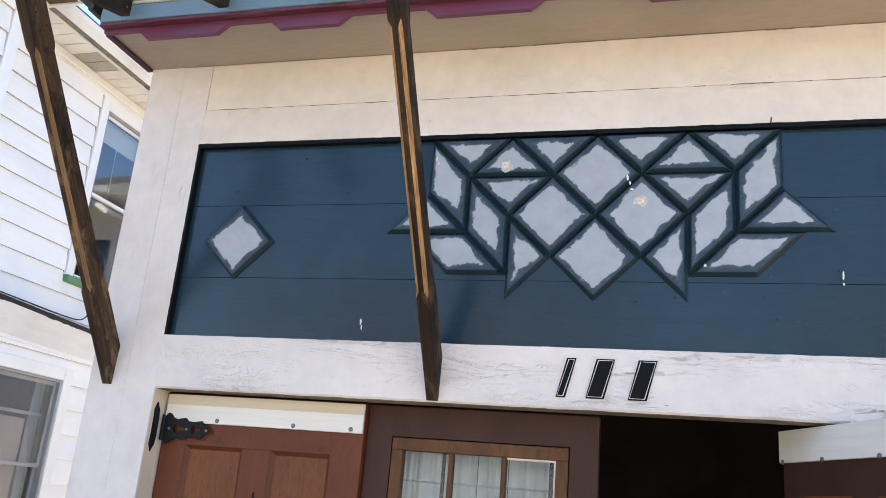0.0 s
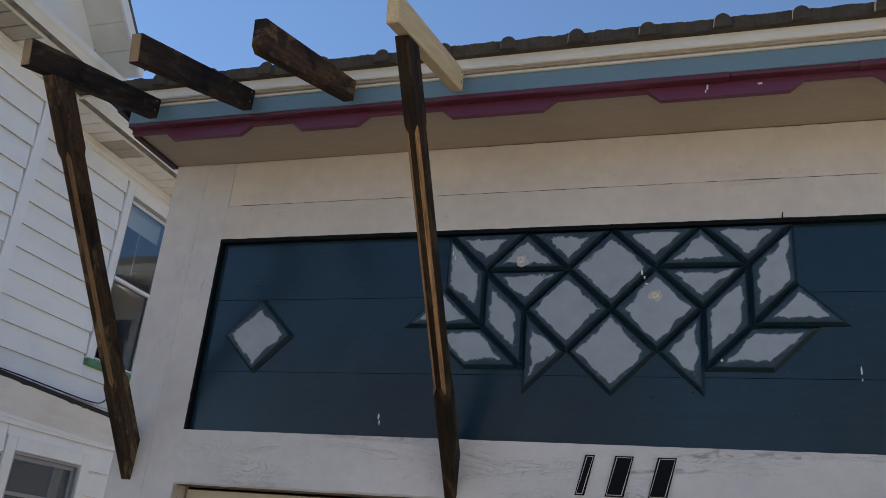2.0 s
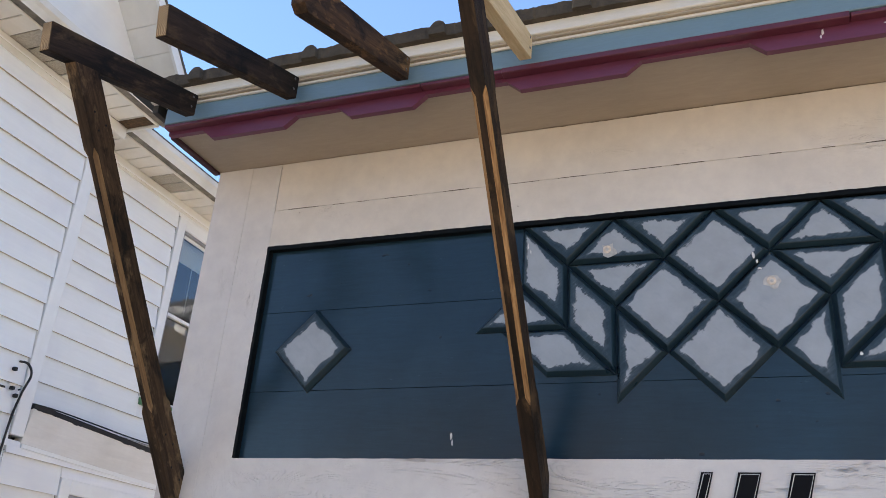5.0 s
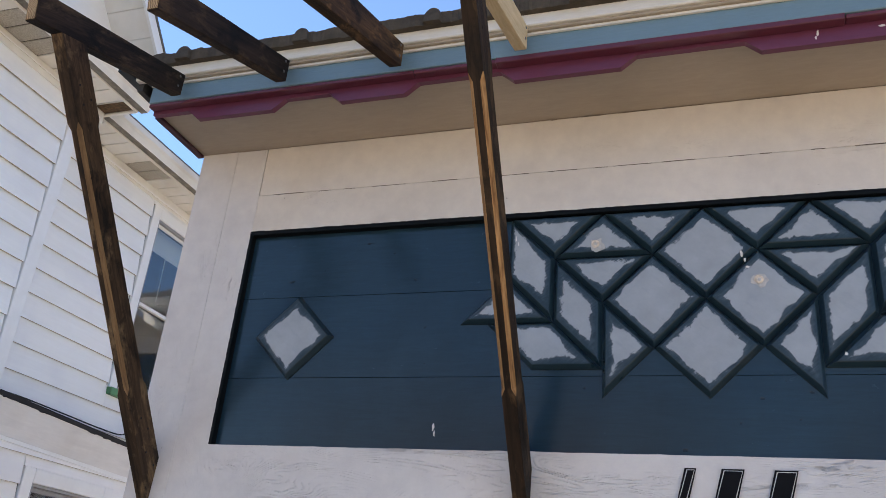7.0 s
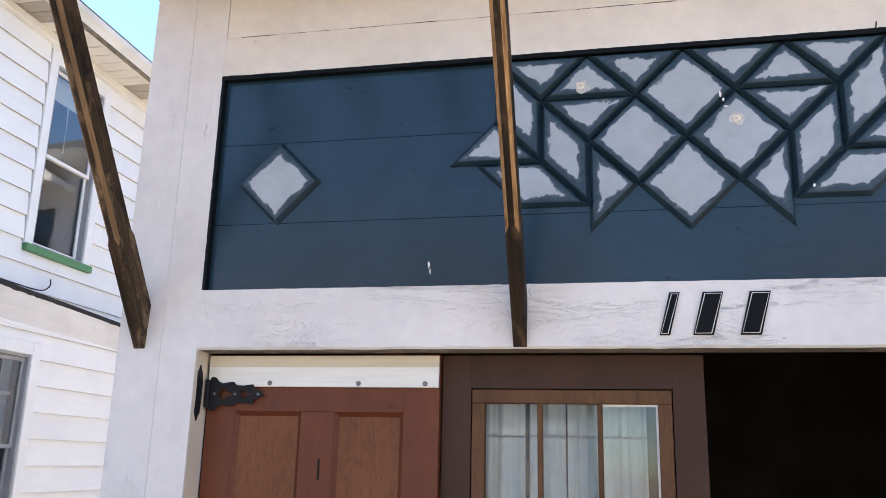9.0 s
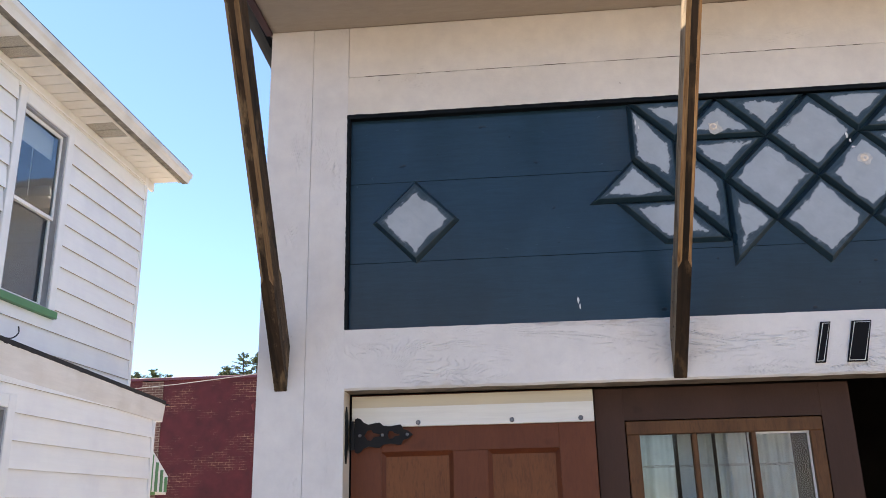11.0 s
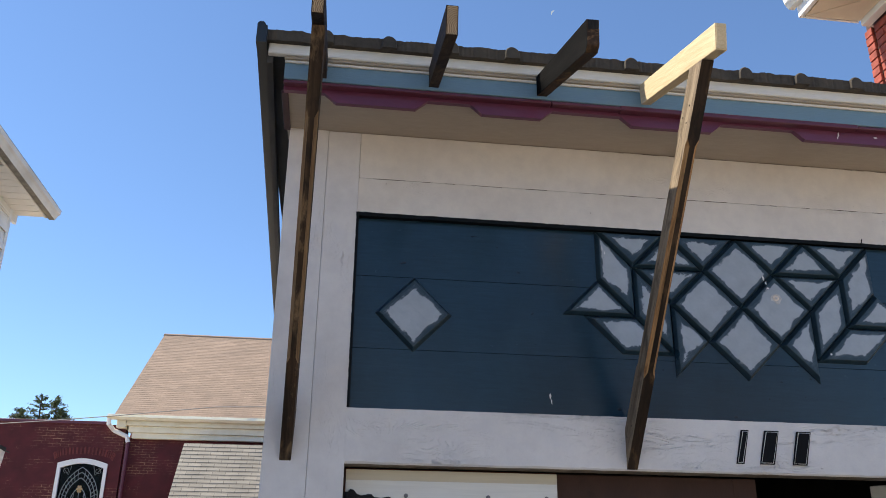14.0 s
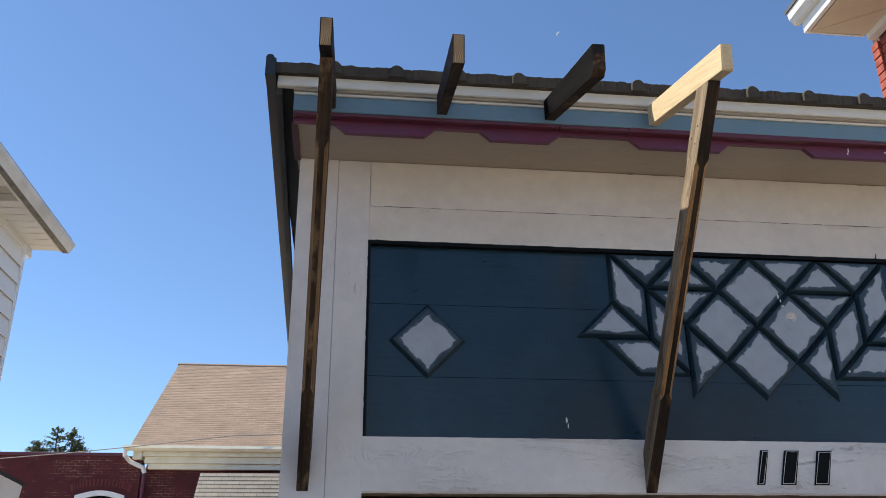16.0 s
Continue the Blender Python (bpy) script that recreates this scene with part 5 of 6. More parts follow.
def make_cables():
    def cable(name, pts, r, label):
        th = tagged(part(name, tube(bmesh.new(), pts, r, 6), CABLE), label, "cable")
        return th
    x = XA + 0.03
    def smooth(pts, n=8):
        out = []
        for k in range(len(pts) - 1):
            p0, p1, p2, p3 = (Vector(pts[max(k - 1, 0)]), Vector(pts[k]), Vector(pts[k + 1]), Vector(pts[min(k + 2, len(pts) - 1)]))
            for s in range(n):
                t = s / n
                out.append(0.5 * ((2 * p1) + (p2 - p0) * t + (2 * p0 - 5 * p1 + 4 * p2 - p3) * t * t + (3 * p1 - p0 - 3 * p2 + p3) * t ** 3))
        return out + [Vector(pts[-1])]
    cable("wall_cable", smooth([(x, 1.86, 0.2), (x, 1.87, 1.8), (x, 1.885, 2.8), (x + 0.02, 1.90, 3.08), (x + 0.03, 1.93, 3.22), (x + 0.01, 1.90, 3.29), (x, 1.84, 3.29)]), 0.008, "thick black cable running down the white siding")
    cable("service_wire", smooth([(XA + 3.6, -9.0, 3.6), (XA + 1.2, -2.5, 2.78), (XA + 0.25, 0.886, 3.012), (XA + 0.12, 1.30, 3.072), (XA + 0.03, 1.78, 3.105)]), 0.007, "thin black wire fixed to the white siding")
    cable("ledge_cable", smooth([(x, 1.90, 3.12), (XB + 0.06, 2.06, 3.13), (XB + 0.05, 2.5, 3.15), (XB + 0.05, 3.0, 3.14), (XB + 0.05, 3.35, 3.13), (XB + 0.07, 3.62, 3.13), (XB + 0.09, 3.70, 3.18), (XB + 0.08, 3.71, 3.24)]), 0.0055, "black cable lying along the ledge with a hooked end")
    for k, (yy, zz) in enumerate(((1.80, 3.22), (1.82, 3.10), (1.86, 3.06))):
        tagged(part("wire_clamp", hull(bmesh.new(), (x - 0.01, yy, zz), (x + 0.02, yy + 0.028, zz + 0.024), 0.005), CABLE), "small black wire clamp on the siding", "clamp", "wire clamps")
    bm = tube(bmesh.new(), [(-22.0, 23.0, 4.9), (-16.0, 22.5, 5.28), (-11.8, 22.5, 5.50), (-9.9, 22.5, 5.63), (-8.08, 22.5, 5.80), (-6.14, 22.5, 6.015), (-3.36, 22.5, 6.365), (0.5, 23.0, 6.6), (3.0, 24.2, 6.9)], 0.014)
    tagged(part("overhead_wire", bm, plain("pale_wire", (0.27, 0.25, 0.235), 0.6)), "grey overhead wire crossing before the church", "wire")


make_cables()

# ---------------------------------------------------------------- red brick church
def brickwork(name, red, worn, mortar, paint, width=0.215, vary=0.7, row=0.075):
    m, t, b, ln = nodes_of(name)
    v = coords(t, (1, 1, 1), (radians(90), 0, 0))
    bt = t.nodes.new("ShaderNodeTexBrick")
    bt.inputs["Scale"].default_value = 1.0
    bt.inputs["Brick Width"].default_value = width
    bt.inputs["Row Height"].default_value = row
    bt.inputs["Mortar Size"].default_value = 0.007
    bt.inputs["Mortar Smooth"].default_value = 0.2
    bt.inputs["Color1"].default_value = (*worn, 1)
    bt.inputs["Color2"].default_value = (*shade(worn, vary), 1)
    bt.inputs["Mortar"].default_value = (*mortar, 1)
    ln.new(v, bt.inputs["Vector"])
    ob = coords(t)
    where = ramp(t, noise_of(t, coords(t, (0.55, 1, 1.2)), 0.9, 7, 0.7), [(0.50, (0, 0, 0)), (0.62, (1, 1, 1))])
    where = times(t, where, ramp(t, noise_of(t, coords(t, (0.5, 1, 1.4)), 8, 6, 0.7), [(0.40, (0, 0, 0)), (0.58, (1, 1, 1))]))
    red2 = ramp(t, noise_of(t, ob, 3.0, 4), [(0.3, shade(red, 0.8)), (0.7, shade(red, 1.15))])
    weather = ramp(t, noise_of(t, ob, 1.1, 6, 0.65), [(0.3, (0.80, 0.80, 0.80)), (0.7, (1.12, 1.11, 1.10))])
    c = mix(t, where, red2, bt.outputs["Color"]) if paint else bt.outputs["Color"]
    ln.new(mix(t, 1.0, c, weather, "MULTIPLY"), b.inputs["Base Color"])
    b.inputs["Roughness"].default_value = 0.8
    bump(t, b, bt.outputs["Fac"], -0.4, 0.006)
    return m


BRICK_RED = brickwork("painted_red_brick", (0.088, 0.0105, 0.0145), (0.120, 0.026, 0.021), (0.42, 0.25, 0.16), True)
BRICK_BROWN = brickwork("bare_brown_brick", (0.12, 0.06, 0.045), (0.14, 0.062, 0.045), (0.33, 0.26, 0.2), False)
SHINGLE_TAN = brickwork("tan_shingles", (0.3, 0.2, 0.15), (0.295, 0.208, 0.150), (0.215, 0.150, 0.108), False, 0.26, 0.80, 0.0812)
SHINGLE_PALE = brickwork("pale_shingles", (0.4, 0.37, 0.32), (0.29, 0.26, 0.215), (0.12, 0.105, 0.085), False, 0.34, 0.8, 0.118)
STAIN_DARK = glass("dark_leaded_glass", (0.03, 0.045, 0.055), 0.15, 1.2)
CHURCH_CREAM = painted("church_cream_paint", (0.86, 0.82, 0.66), stain=(0.72, 0.66, 0.5), stain_amt=0.6, rough=0.5, grain=(0.3, 1, 4), grain_scale=4, relief=0.2)
LEAD = plain("lead_came", (0.30, 0.33, 0.34), 0.6, 0.2)


def make_church():
    c = thing("brick_church", "dark red painted brick church with a tan shingled roof", "church")
    Y = 23.0
    block("wall", (-10.62, Y, 0), (-7.616, Y + 0.4, 5.83), BRICK_RED, c)
    block("wall", (-6.25, Y, 0), (-5.9, Y + 0.4, 5.83), BRICK_RED, c)
    block("wall", (-7.616, Y + 0.0, 4.93), (-6.25, Y + 0.4, 5.83), BRICK_RED, c)
    block("wall", (-7.616, Y + 0.0, 0), (-6.25, Y + 0.4, 2.2), BRICK_RED, c)
    block("bare_wall", (-11.3, Y - 0.02, 0), (-10.62, Y + 0.38, 5.80), BRICK_BROWN, c, 0, "unpainted brown brick strip")
    block("wall", (-26, Y, 0), (-11.3, Y + 0.4, 5.83), BRICK_RED, c)
    block("parapet_cap", (-26, Y - 0.05, 5.83), (-6.45, Y + 0.45, 5.92), MAROON, c, 0.01)
    block("wall", (-5.9, Y + 0.12, 0), (9, Y + 0.5, 5.50), BRICK_RED, c)
    block("wall_core", (-26, Y + 0.6, 0), (9, 38, 5.4), BRICK_RED, c)
    # roof with the eave to the front
    ye, ze, yr, zr = Y - 0.35, 6.09, 28.2, 9.99
    n = 48
    for k in range(n):
        a, b = k / n, (k + 1) / n
        y0, z0, y1, z1 = ye + (yr - ye) * a, ze + (zr - ze) * a, ye + (yr - ye) * b, ze + (zr - ze) * b
        bm = prism(bmesh.new(), [(y0, z0 - 0.05), (y0, z0 + 0.006), (y1, z1 + 0.002), (y1, z1 - 0.05)], 0, -6.19, 9)
        part("shingle_course", bm, SHINGLE_TAN, c)
    bm = prism(bmesh.new(), [(yr - 0.15, zr - 0.12), (yr - 0.13, zr - 0.045), (yr, zr + 0.022), (yr + 0.25, zr - 0.1)], 0, -6.21, 9)
    part("ridge_cap", bm, SHINGLE_TAN, c)
    bm = prism(bmesh.new(), [(Y + 0.5, 5.5), (yr, zr - 0.1), (33.2, 5.5)], 0, -5.9, -5.8)
    part("gable_end", bm, BRICK_RED, c)
    bm = prism(bmesh.new(), [(yr, zr - 0.05), (33.75, ze), (33.75, ze - 0.05), (yr, zr - 0.1)], 0, -6.19, 9)
    part("roof", bm, SHINGLE_TAN, c)
    block("cornice", (-5.70, Y - 0.06, 5.46), (9, Y + 0.12, 5.62), CHURCH_CREAM, c, 0.01)
    block("cornice", (-5.80, Y - 0.14, 5.62), (9, Y + 0.12, 5.80), CHURCH_CREAM, c, 0.01)
    block("cornice", (-5.86, Y - 0.24, 5.80), (9, Y + 0.12, 5.96), CHURCH_CREAM, c, 0.01)
    block("cornice_return", (-6.12, Y - 0.26, 5.72), (-5.861, Y + 0.3, 5.98), CHURCH_CREAM, c, 0.01)
    bm = prism(bmesh.new(), [(ye - 0.10, 6.08), (ye - 0.13, 6.0), (ye - 0.06, 5.93), (ye + 0.02, 5.93), (ye + 0.02, 6.08)], 0, -6.36, 9)
    part("gutter", bm, CHURCH_CREAM, c)
    part("downspout", tube(bmesh.new(), [(-6.31, ye - 0.04, 5.96), (-6.31, ye - 0.02, 5.80), (-6.20, Y - 0.14, 5.66), (-5.83, Y - 0.10, 5.50), (-5.77, Y - 0.08, 5.34)], 0.065, 8), SIDE_TRIM, c)
    part("downspout", tube(bmesh.new(), [(-5.77, Y - 0.08, 5.34), (-5.77, Y - 0.08, 0)], 0.06, 8), MAROON, c)
    # low roof of an entry in front
    n = 16
    for k in range(n):
        a, b = k / n, (k + 1) / n
        y0, z0, y1, z1 = 20.03 + 1.76 * a, 3.325 + 1.88 * a, 20.03 + 1.76 * b, 3.325 + 1.88 * b
        bm = prism(bmesh.new(), [(y0, z0 - 0.04), (y0, z0 + 0.02), (y1, z1 + 0.002), (y1, z1 - 0.04)], 0, -4.01, 2.93)
        part("entry_shingle_course", bm, SHINGLE_PALE, c)
    bm = prism(bmesh.new(), [(20.3, 0), (22.99, 0), (22.99, 5.1), (21.79, 5.1), (20.3, 3.50)], 0, -3.9, 2.8)
    tri(bm)
    part("entry_wall", bm, BRICK_RED, c)
    # leaded window
    w = thing("leaded_window", "", "")
    w.parent = c
    x0, x1, zs, zt = -7.616, -6.25, 2.3, 4.72
    f = 0.095
    def arch(k, r, rise):
        return [(x0 + r + (x1 - x0 - 2 * r) * s / 12, zt + rise * math.sin(math.pi * s / 12) - 0.0) for s in range(13)]
    bm = bmesh.new()
    outer = [(x0 - 0.0, zs)] + [(p[0], p[1]) for p in arch(0, 0.0, 0.14)] + [(x1, zs)]
    inner = [(x1 - f, zs)] + [(p[0], p[1] - 0.13) for p in arch(0, f, 0.13)][::-1] + [(x0 + f, zs)]
    oa = [bm.verts.new((p[0], Y - 0.05, p[1])) for p in outer]
    ia = [bm.verts.new((p[0], Y - 0.05, p[1])) for p in inner[::-1]]
    ob_ = [bm.verts.new((p[0], Y + 0.12, p[1])) for p in outer]
    ib = [bm.verts.new((p[0], Y + 0.12, p[1])) for p in inner[::-1]]
    for a, b in ((oa, ia), (ib, ob_), (oa, ob_), (ia, ib)):
        for k in range(len(a) - 1):
            bm.faces.new((a[k], a[k + 1], b[k + 1], b[k]))
    part("frame", bm, SIDE_TRIM, w, "white painted arched frame")
    block("pane", (x0 + f - 0.02, Y + 0.04, zs), (x1 - f + 0.02, Y + 0.05, zt + 0.02), STAIN_DARK, w)
    block("dark_back", (x0, Y + 0.38, zs), (x1, Y + 0.39, zt + 0.2), ROOM, w)
    mid = (x0 + x1) / 2
    def came(pts, r=0.012):
        part("lead_bar", tube(bmesh.new(), [(p[0], Y + 0.03, p[1]) for p in pts], r, 4), LEAD, w)
    spring = 3.72
    def rib(r, u):
        """A point on the pointed arch of half-width r, u from the springing (0) to the apex (1)."""
        a = math.radians(180 - 60 * u)
        return r + 2 * r * math.cos(a), spring + 2 * r * math.sin(a)
    for side in (1, -1):
        for r in (0.52, 0.44, 0.35, 0.20):
            came([(mid + side * r, zs)] * (r > 0.3) + [(mid + side * (-rib(r, u / 9)[0]), rib(r, u / 9)[1]) for u in range(10)], 0.011)
        for k in range(8):
            p, q = rib(0.35, k / 8), rib(0.52, (k + 0.4) / 8.4)
            came([(mid - side * p[0], p[1]), (mid - side * q[0], q[1])], 0.008)
    for k in range(-2, 3):
        came([(mid + 0.14 * k, zs), (mid + 0.14 * k, 3.78 + 0.12 * (2 - abs(k)))], 0.008)
    for k in range(5):
        came([(mid - 0.54, 2.45 + 0.30 * k), (mid + 0.54, 2.45 + 0.30 * k)], 0.008)
    for sx in (-1, 1):
        came([(mid + sx * 0.54, 4.62), (mid + sx * 0.36, 4.40), (mid + sx * 0.30, 4.66)], 0.008)
        came([(mid + sx * (0.44 + 0.07 * math.cos(2 * math.pi * q / 10)), 4.52 + 0.07 * math.sin(2 * math.pi * q / 10)) for q in range(11)], 0.007)
    amber = plain("amber_glass", (0.50, 0.33, 0.14), 0.25)
    for k in range(7):
        a = 2 * math.pi * k / 6
        part("amber_glass", disc(bmesh.new(), (mid + 0.055 * math.cos(a) * (k < 6), Y + 0.03, 4.02 + 0.075 * math.sin(a) * (k < 6)), 0.034, 0.01, sides=8), amber, w)
    bm = prism(bmesh.new(), [(x0 - 0.001, 4.70)] + [(p[0], p[1] + 0.001) for p in arch(0, 0.0, 0.14)] + [(x1 + 0.001, 4.70), (x1 + 0.001, 4.935), (x0 - 0.001, 4.935)], 1, Y - 0.001, Y + 0.2)
    tri(bm)
    part("spandrel", bm, BRICK_RED, w)
    # brick arch over it
    for k in range(23):
        t = math.pi * (k + 0.5) / 23
        xx = mid - 0.78 * math.cos(t)
        zz = 4.80 + 0.19 * math.sin(t)
        a = (k - 11) / 11 * 0.35
        w2 = 0.028 if 4 < k < 18 else 0.018
        bm = hull(bmesh.new(), (-w2, -0.008, 0), (w2, 0.04, 0.20), 0.005)
        bm.transform(Matrix.Translation((xx, Y - 0.005, zz)) @ Matrix.Rotation(a, 4, "Y"))
        part("arch_brick", bm, BRICK_PIECE, w)


BRICK_PIECE = plain("worn_red_brick", (0.135, 0.026, 0.024), 0.8, var=0.4, scale=5, bmp=0.4, bscale=60, shift=True)
make_church()

# ---------------------------------------------------------------- brick house corner
# cream carries the sunlight bounced up under the white eave
EAVE_WARM = painted("cream_soffit_bounce", (0.74, 0.64, 0.49), stain_amt=0.3, rough=0.5, grain_scale=8, relief=0.06, var=0.05)


def make_brick_house():
    h = thing("brick_house", "orange-red brick house with white boxed eaves", "house")
    x0, y0 = 4.354, 2.90
    block("wall_core", (x0 + 0.026, 0.2, 0), (9, y0 - 0.004, 6.9), plain("dark_mortar", (0.10, 0.055, 0.045), 0.9), h)
    rnd = random.Random(8)
    mat = plain("orange_brick", (0.34, 0.075, 0.05), 0.85, var=0.4, scale=9, bmp=0.5, bscale=70, shift=True)
    c = 0.077
    meshes = []
    for name, l in (("brick", 0.200), ("half_brick", 0.095)):
        bm = hull(bmesh.new(), (0, -l, 0), (0.05, 0, c - 0.010), 0.003)
        me = bpy.data.meshes.new(name)
        bm.to_mesh(me)
        bm.free()
        me.materials.append(mat)
        meshes.append(me)
    for k in range(19):
        z = 4.80 + c * k
        # pier of headers at the corner, then the wall set back a little
        row = [(meshes[1], x0, y0)]
        y = y0 - 0.112
        if k % 2:
            row.append((meshes[1], x0 + 0.014, y))
            y -= 0.105
        while y > 1.7:
            row.append((meshes[0], x0 + 0.014, y))
            y -= 0.21
        for me, x, y in row:
            b = new("brick", me)
            b.parent = h
            b.location = (x + rnd.uniform(-0.002, 0.002), y, z)
    for poly in ([(3.768, 2.812), (4.259, 2.80), (4.259, 2.428)], [(3.765, 2.806), (4.259, 2.422), (4.259, 0.6), (3.765, 0.6)]):
        bm = prism(bmesh.new(), poly, 2, 6.30, 6.315)
        part("eave_soffit", bm, EAVE_WARM, h)
    block("soffit_backing", (3.765, 0.6, 6.3155), (4.26, 2.81, 6.33), TAR, h)
    block("eave_end", (3.758, 2.8125, 6.298), (4.262, 2.835, 6.45), SIDE_TRIM, h, 0.003)
    block("eave_frieze", (4.262, 0.6, 6.245), (4.34, 2.80, 6.62), SIDE_TRIM, h, 0.004)
    block("fascia", (3.72, 0.55, 6.30), (3.757, 2.84, 6.53), SIDE_TRIM, h, 0.004)
    bm = prism(bmesh.new(), [(3.7195, 6.50), (3.7195, 6.41), (3.67, 6.41), (3.635, 6.46), (3.625, 6.53), (3.7195, 6.53)], 1, 0.5, 2.88)
    part("gutter", bm, GUTTER_ALU, h)
    bm = prism(bmesh.new(), [(3.615, 6.531), (6.6, 8.4), (6.6, 8.45), (3.615, 6.56)], 1, 0.5, 2.9)
    part("roof", bm, SHINGLE, h)
    return h


make_brick_house()

# ---------------------------------------------------------------- trees beyond the church
LEAF = plain("leaf_green", (0.105, 0.135, 0.048), 0.6, var=0.5, scale=1.5, bmp=0.0)
BARK = plain("bark", (0.08, 0.06, 0.045), 0.9, var=0.3, scale=6)


def make_tree(x, y, tops, seed, clumps, label):
    """A conifer top: a forked trunk, whorls of limbs and many needle tufts, with gaps between them."""
    t = thing("tree", label, "tree", "trees beyond the church", at=(0, 0, 0))
    rnd = random.Random(seed)
    height = max(z for dx, z, r in tops)
    fork = height * 0.72
    bm = bmesh.new()
    tube(bm, [(x, y, 0), (x + 0.05, y, height * 0.4), (x, y, fork)], 0.17, 8)
    for v in bm.verts:
        k = 1.5 - 0.9 * v.co.z / height
        v.co.x = x + (v.co.x - x) * k
        v.co.y = y + (v.co.y - y) * k
    for dx, z, r in tops:
        tube(bm, [(x, y, fork - 0.1), (x + dx * 0.6, y, fork + (z - fork) * 0.35), (x + dx, y, fork + (z - fork) * 0.7), (x + dx, y, z)], 0.035, 5)
    part("trunk", bm, BARK, t)
    leaf, limb = bmesh.new(), bmesh.new()
    for dx, z, r in tops:
        low = fork + 1.1
        for k in range(clumps):
            q = rnd.random() ** 0.8
            zz = z - (z - low) * q
            a = rnd.uniform(0, 2 * math.pi)
            reach = r * min(1.0, 0.14 + 1.7 * q) * rnd.uniform(0.3, 1.0)
            base = Vector((x + dx * min(1.0, 0.4 + (zz - fork) / (z - fork)), y, zz - 0.05))
            tip = base + Vector((reach * math.cos(a), reach * math.sin(a), rnd.uniform(-0.02, 0.16)))
            tube(limb, [base, (base + tip) / 2 + Vector((0, 0, -0.02)), tip], 0.008, 4)
            for s in range(20):
                f = rnd.uniform(0.25, 1.05)
                p = base + (tip - base) * f + Vector((rnd.gauss(0, 0.045), rnd.gauss(0, 0.045), rnd.gauss(0, 0.035)))
                n = Vector((rnd.gauss(0, 1), rnd.gauss(0, 1), rnd.gauss(0.3, 1))).normalized()
                u = n.orthogonal().normalized() * rnd.uniform(0.045, 0.085)
                w = n.cross(u).normalized() * rnd.uniform(0.018, 0.034)
                leaf.faces.new([leaf.verts.new(p + o) for o in (-u, w, u, -w)])
    part("limbs", limb, BARK, t)
    part("crown", leaf, LEAF, t)


make_tree(-13.55, 40, [(-0.33, 9.80, 0.85), (0.42, 9.83, 0.8), (-1.15, 9.13, 0.75), (0.75, 9.05, 0.7)], 11, 62, "sparse dark green conifer top behind the church parapet")
make_tree(-19.1, 40, [(-0.5, 9.0, 1.2), (0.4, 9.1, 1.1), (1.2, 8.8, 1.0)], 23, 100, "green tree top behind the church parapet")


# ---------------------------------------------------------------- house across the yard, mirrored in the door glass
def make_far_house(x0, x1, label):
    h = thing("sided_house", label, "house", "houses across the yard")
    y = -12.6
    block("wall_core", (x0, y - 6.0, 0), (x1, y - 0.03, 5.0), ROOM, h)
    for k in range(24):
        z0 = 0.2 + 0.2 * k
        bm = prism(bmesh.new(), [(y - 0.03, z0), (y + 0.022, z0), (y + 0.024, z0 + 0.006), (y, z0 + 0.2), (y - 0.03, z0 + 0.2)], 0, x0, x1)
        part("siding_board", bm, SIDING, h)
    bm = bmesh.new()
    prism(bm, [(y + 0.45, 4.95), (y - 3.0, 7.0), (y - 6.45, 4.95), (y - 6.45, 4.87), (y - 3.0, 6.9), (y + 0.45, 4.87)], 0, x0 - 0.3, x1 + 0.3)
    tri(bm)
    part("roof", bm, SHINGLE, h)


make_far_house(-7.0, 0.6, "white lapped-siding house across the yard")
make_far_house(4.0, 9.5, "white lapped-siding house across the yard beside another")

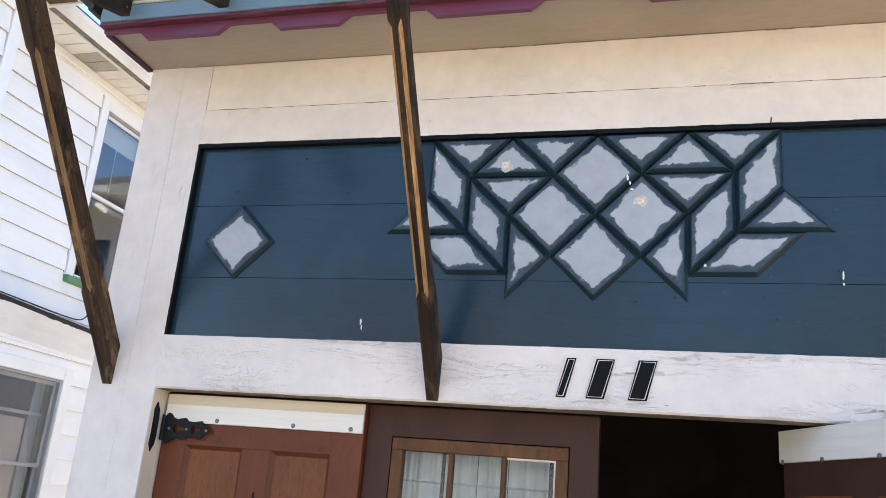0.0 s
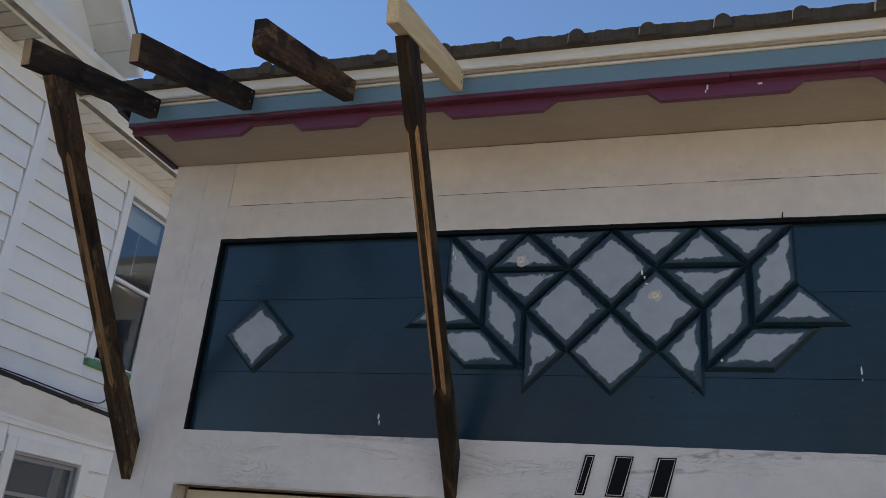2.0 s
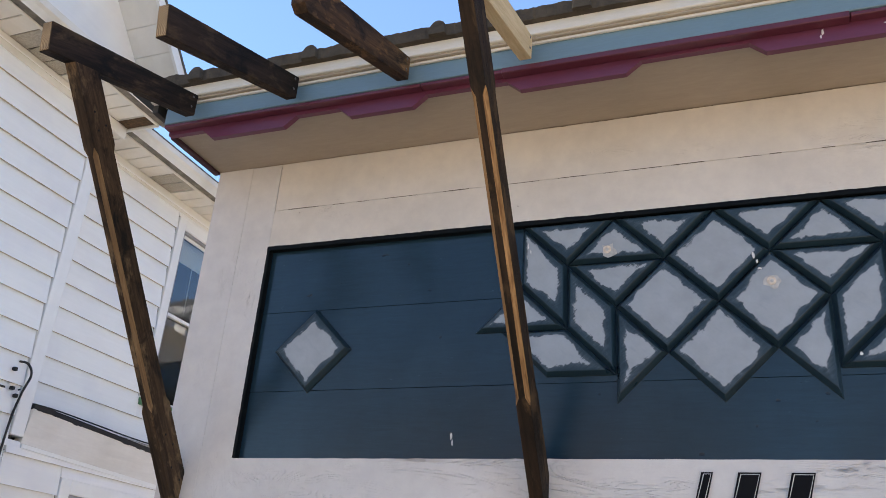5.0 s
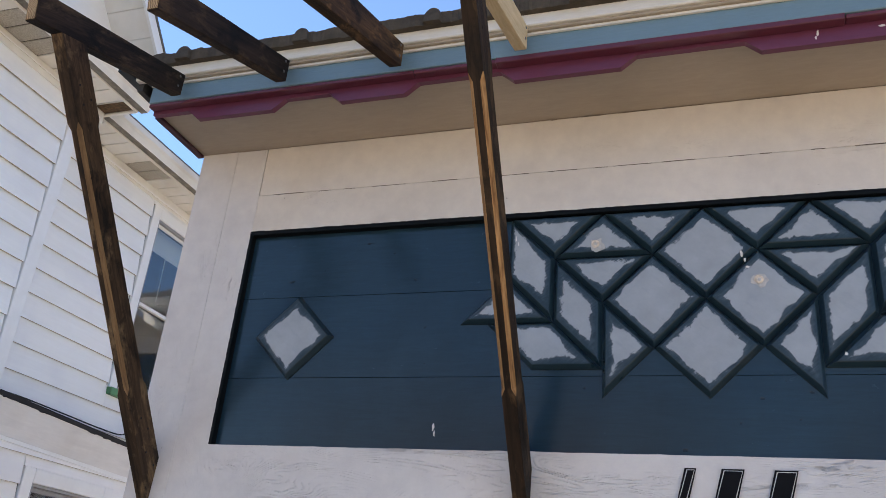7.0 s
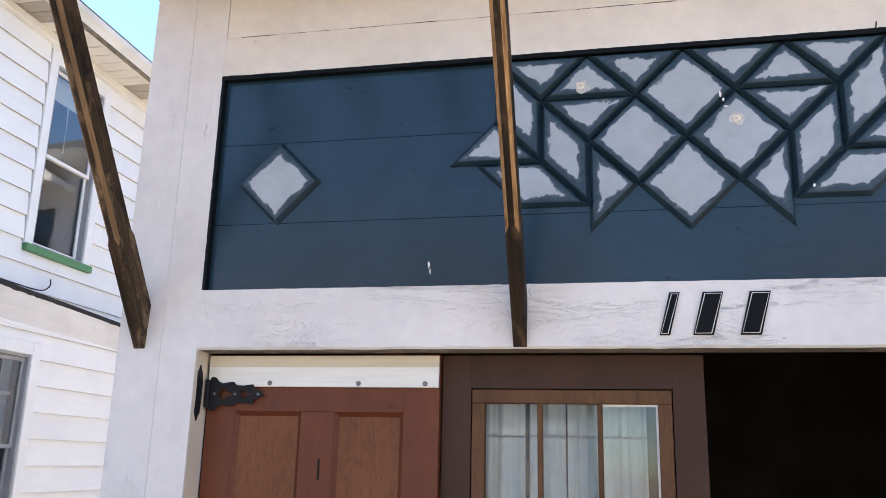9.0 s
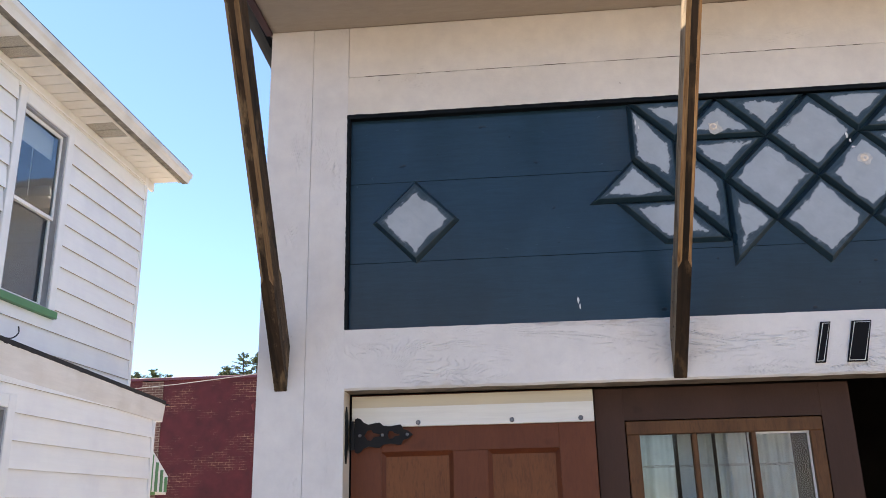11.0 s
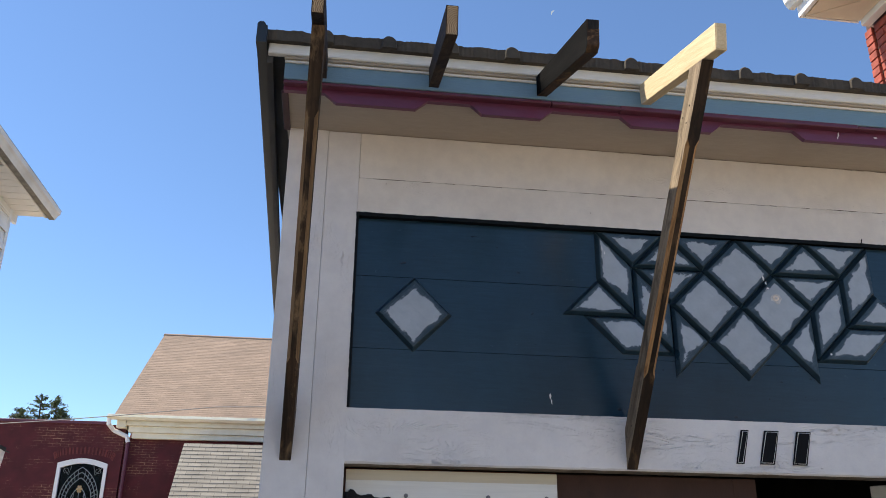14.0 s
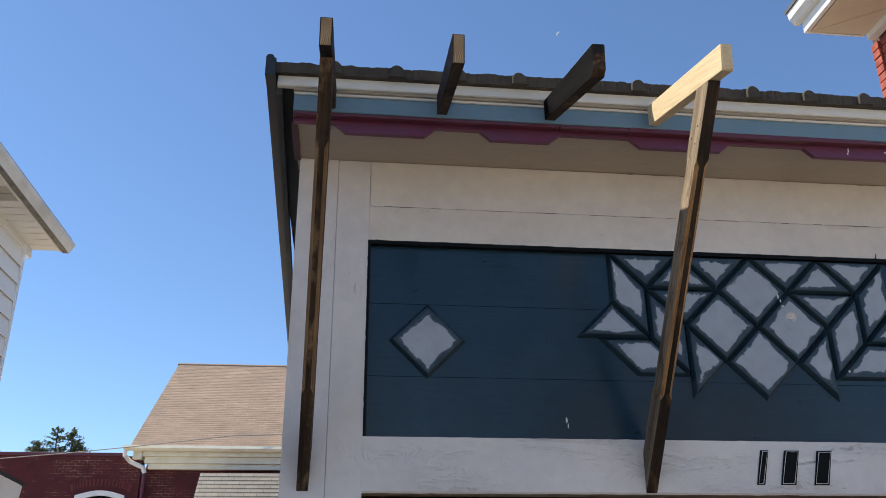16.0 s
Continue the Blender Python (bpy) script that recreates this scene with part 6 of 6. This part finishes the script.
# ---------------------------------------------------------------- house behind the garage, mirrored in the neighbour's window
def make_rear_house():
    h = thing("rear_house", "white lapped-siding house with a dark roof behind the garage", "house")
    x0, x1, y, eave = -0.55, 7.5, 8.85, 6.22
    block("wall_core", (x0, y + 0.03, 0), (x1, y + 4.0, eave), ROOM, h)
    for k in range(28):
        z0 = 0.7 + 0.2 * k
        spans = [(x0, x1)]
        if z0 + 0.2 > 4.0 and z0 < 5.6:
            spans = [(x0, 0.30), (1.30, 2.6), (3.6, x1)]
        for a, b in spans:
            bm = prism(bmesh.new(), [(y + 0.03, z0), (y - 0.024, z0), (y - 0.024, z0 + 0.006), (y, z0 + 0.2), (y + 0.03, z0 + 0.2)], 0, a, b)
            part("siding_board", bm, [SIDING], h)
    for a in (0.30, 2.6):
        w = thing("window", "", "")
        w.parent = h
        for lo, hi in (((a, 3.9), (a + 0.1, 5.7)), ((a + 0.9, 3.9), (a + 1.0, 5.7)), ((a + 0.1, 5.6), (a + 0.9, 5.7)), ((a + 0.1, 3.9), (a + 0.9, 4.0)), ((a + 0.1, 4.78), (a + 0.9, 4.83))):
            block("casing", (lo[0], y - 0.04, lo[1]), (hi[0], y + 0.03, hi[1]), SIDE_TRIM, w)
        block("pane", (a + 0.1, y, 4.0), (a + 0.9, y + 0.006, 5.6), GLASS, w)
    block("corner_post", (x0 - 0.02, y - 0.03, 0), (x0 + 0.09, y + 0.04, eave), SIDE_TRIM, h)
    block("soffit", (x0 - 0.2, 8.42, eave), (x1, y, eave + 0.02), SIDE_TRIM, h)
    block("fascia", (x0 - 0.2, 8.39, eave - 0.01), (x1, 8.419, eave + 0.13), SIDE_TRIM, h)
    bm = prism(bmesh.new(), [(8.389, eave + 0.13), (8.389, eave + 0.02), (8.32, eave + 0.02), (8.28, eave + 0.13)], 0, x0 - 0.25, x1)
    part("gutter", bm, GUTTER_ALU, h)
    bm = prism(bmesh.new(), [(8.33, eave + 0.131), (9.5, 7.0), (11.8, 5.6), (11.8, 5.55), (9.5, 6.94), (8.33, eave + 0.1)], 0, x0 - 0.2, x1)
    tri(bm)
    part("roof", bm, SHINGLE, h)
    # porch gable standing out under the eave
    bm = prism(bmesh.new(), [(0.1, 5.92), (0.95, 6.40), (1.8, 5.92), (1.8, 5.82), (0.95, 6.28), (0.1, 5.82)], 1, 7.9, y)
    tri(bm)
    part("porch_roof", bm, SIDE_TRIM, h)
    return h


make_rear_house()


# ---------------------------------------------------------------- pale day moon
def make_moon():
    eye, d = Vector((-0.066, -2.667, 1.836)), Vector((0.226, 0.7685, 0.5986))
    c = eye + d * 290.0
    r = 0.85
    side = d.cross(Vector((0, 0, 1))).normalized()
    up = side.cross(d)
    bm = bmesh.new()
    n = 18
    edge = []
    for k in range(n + 1):
        a = math.pi * (k / n) + 0.9
        edge.append((math.cos(a), math.sin(a)))
    inner = []
    for k in range(1, n):
        b = math.pi * (1 - k / n)
        px, py = math.cos(b), 0.35 * math.sin(b)
        inner.append((px * math.cos(0.9) - py * math.sin(0.9), px * math.sin(0.9) + py * math.cos(0.9)))
    near = [bm.verts.new(c + r * (p[0] * side + p[1] * up)) for p in edge + inner]
    far = [bm.verts.new(v.co + d * 0.1) for v in near]
    bm.faces.new(near)
    bm.faces.new(far[::-1])
    for k in range(len(near)):
        q = (k + 1) % len(near)
        bm.faces.new((near[k], far[k], far[q], near[q]))
    tri(bm)
    m, t, b, ln = nodes_of("day_moon")
    b.inputs["Base Color"].default_value = (0, 0, 0, 1)
    b.inputs["Emission Color"].default_value = (0.62, 0.78, 1.0, 1)
    b.inputs["Emission Strength"].default_value = 0.42
    tagged(part("moon", bm, m), "pale half moon in the blue day sky", "moon", kind="structure")


make_moon()
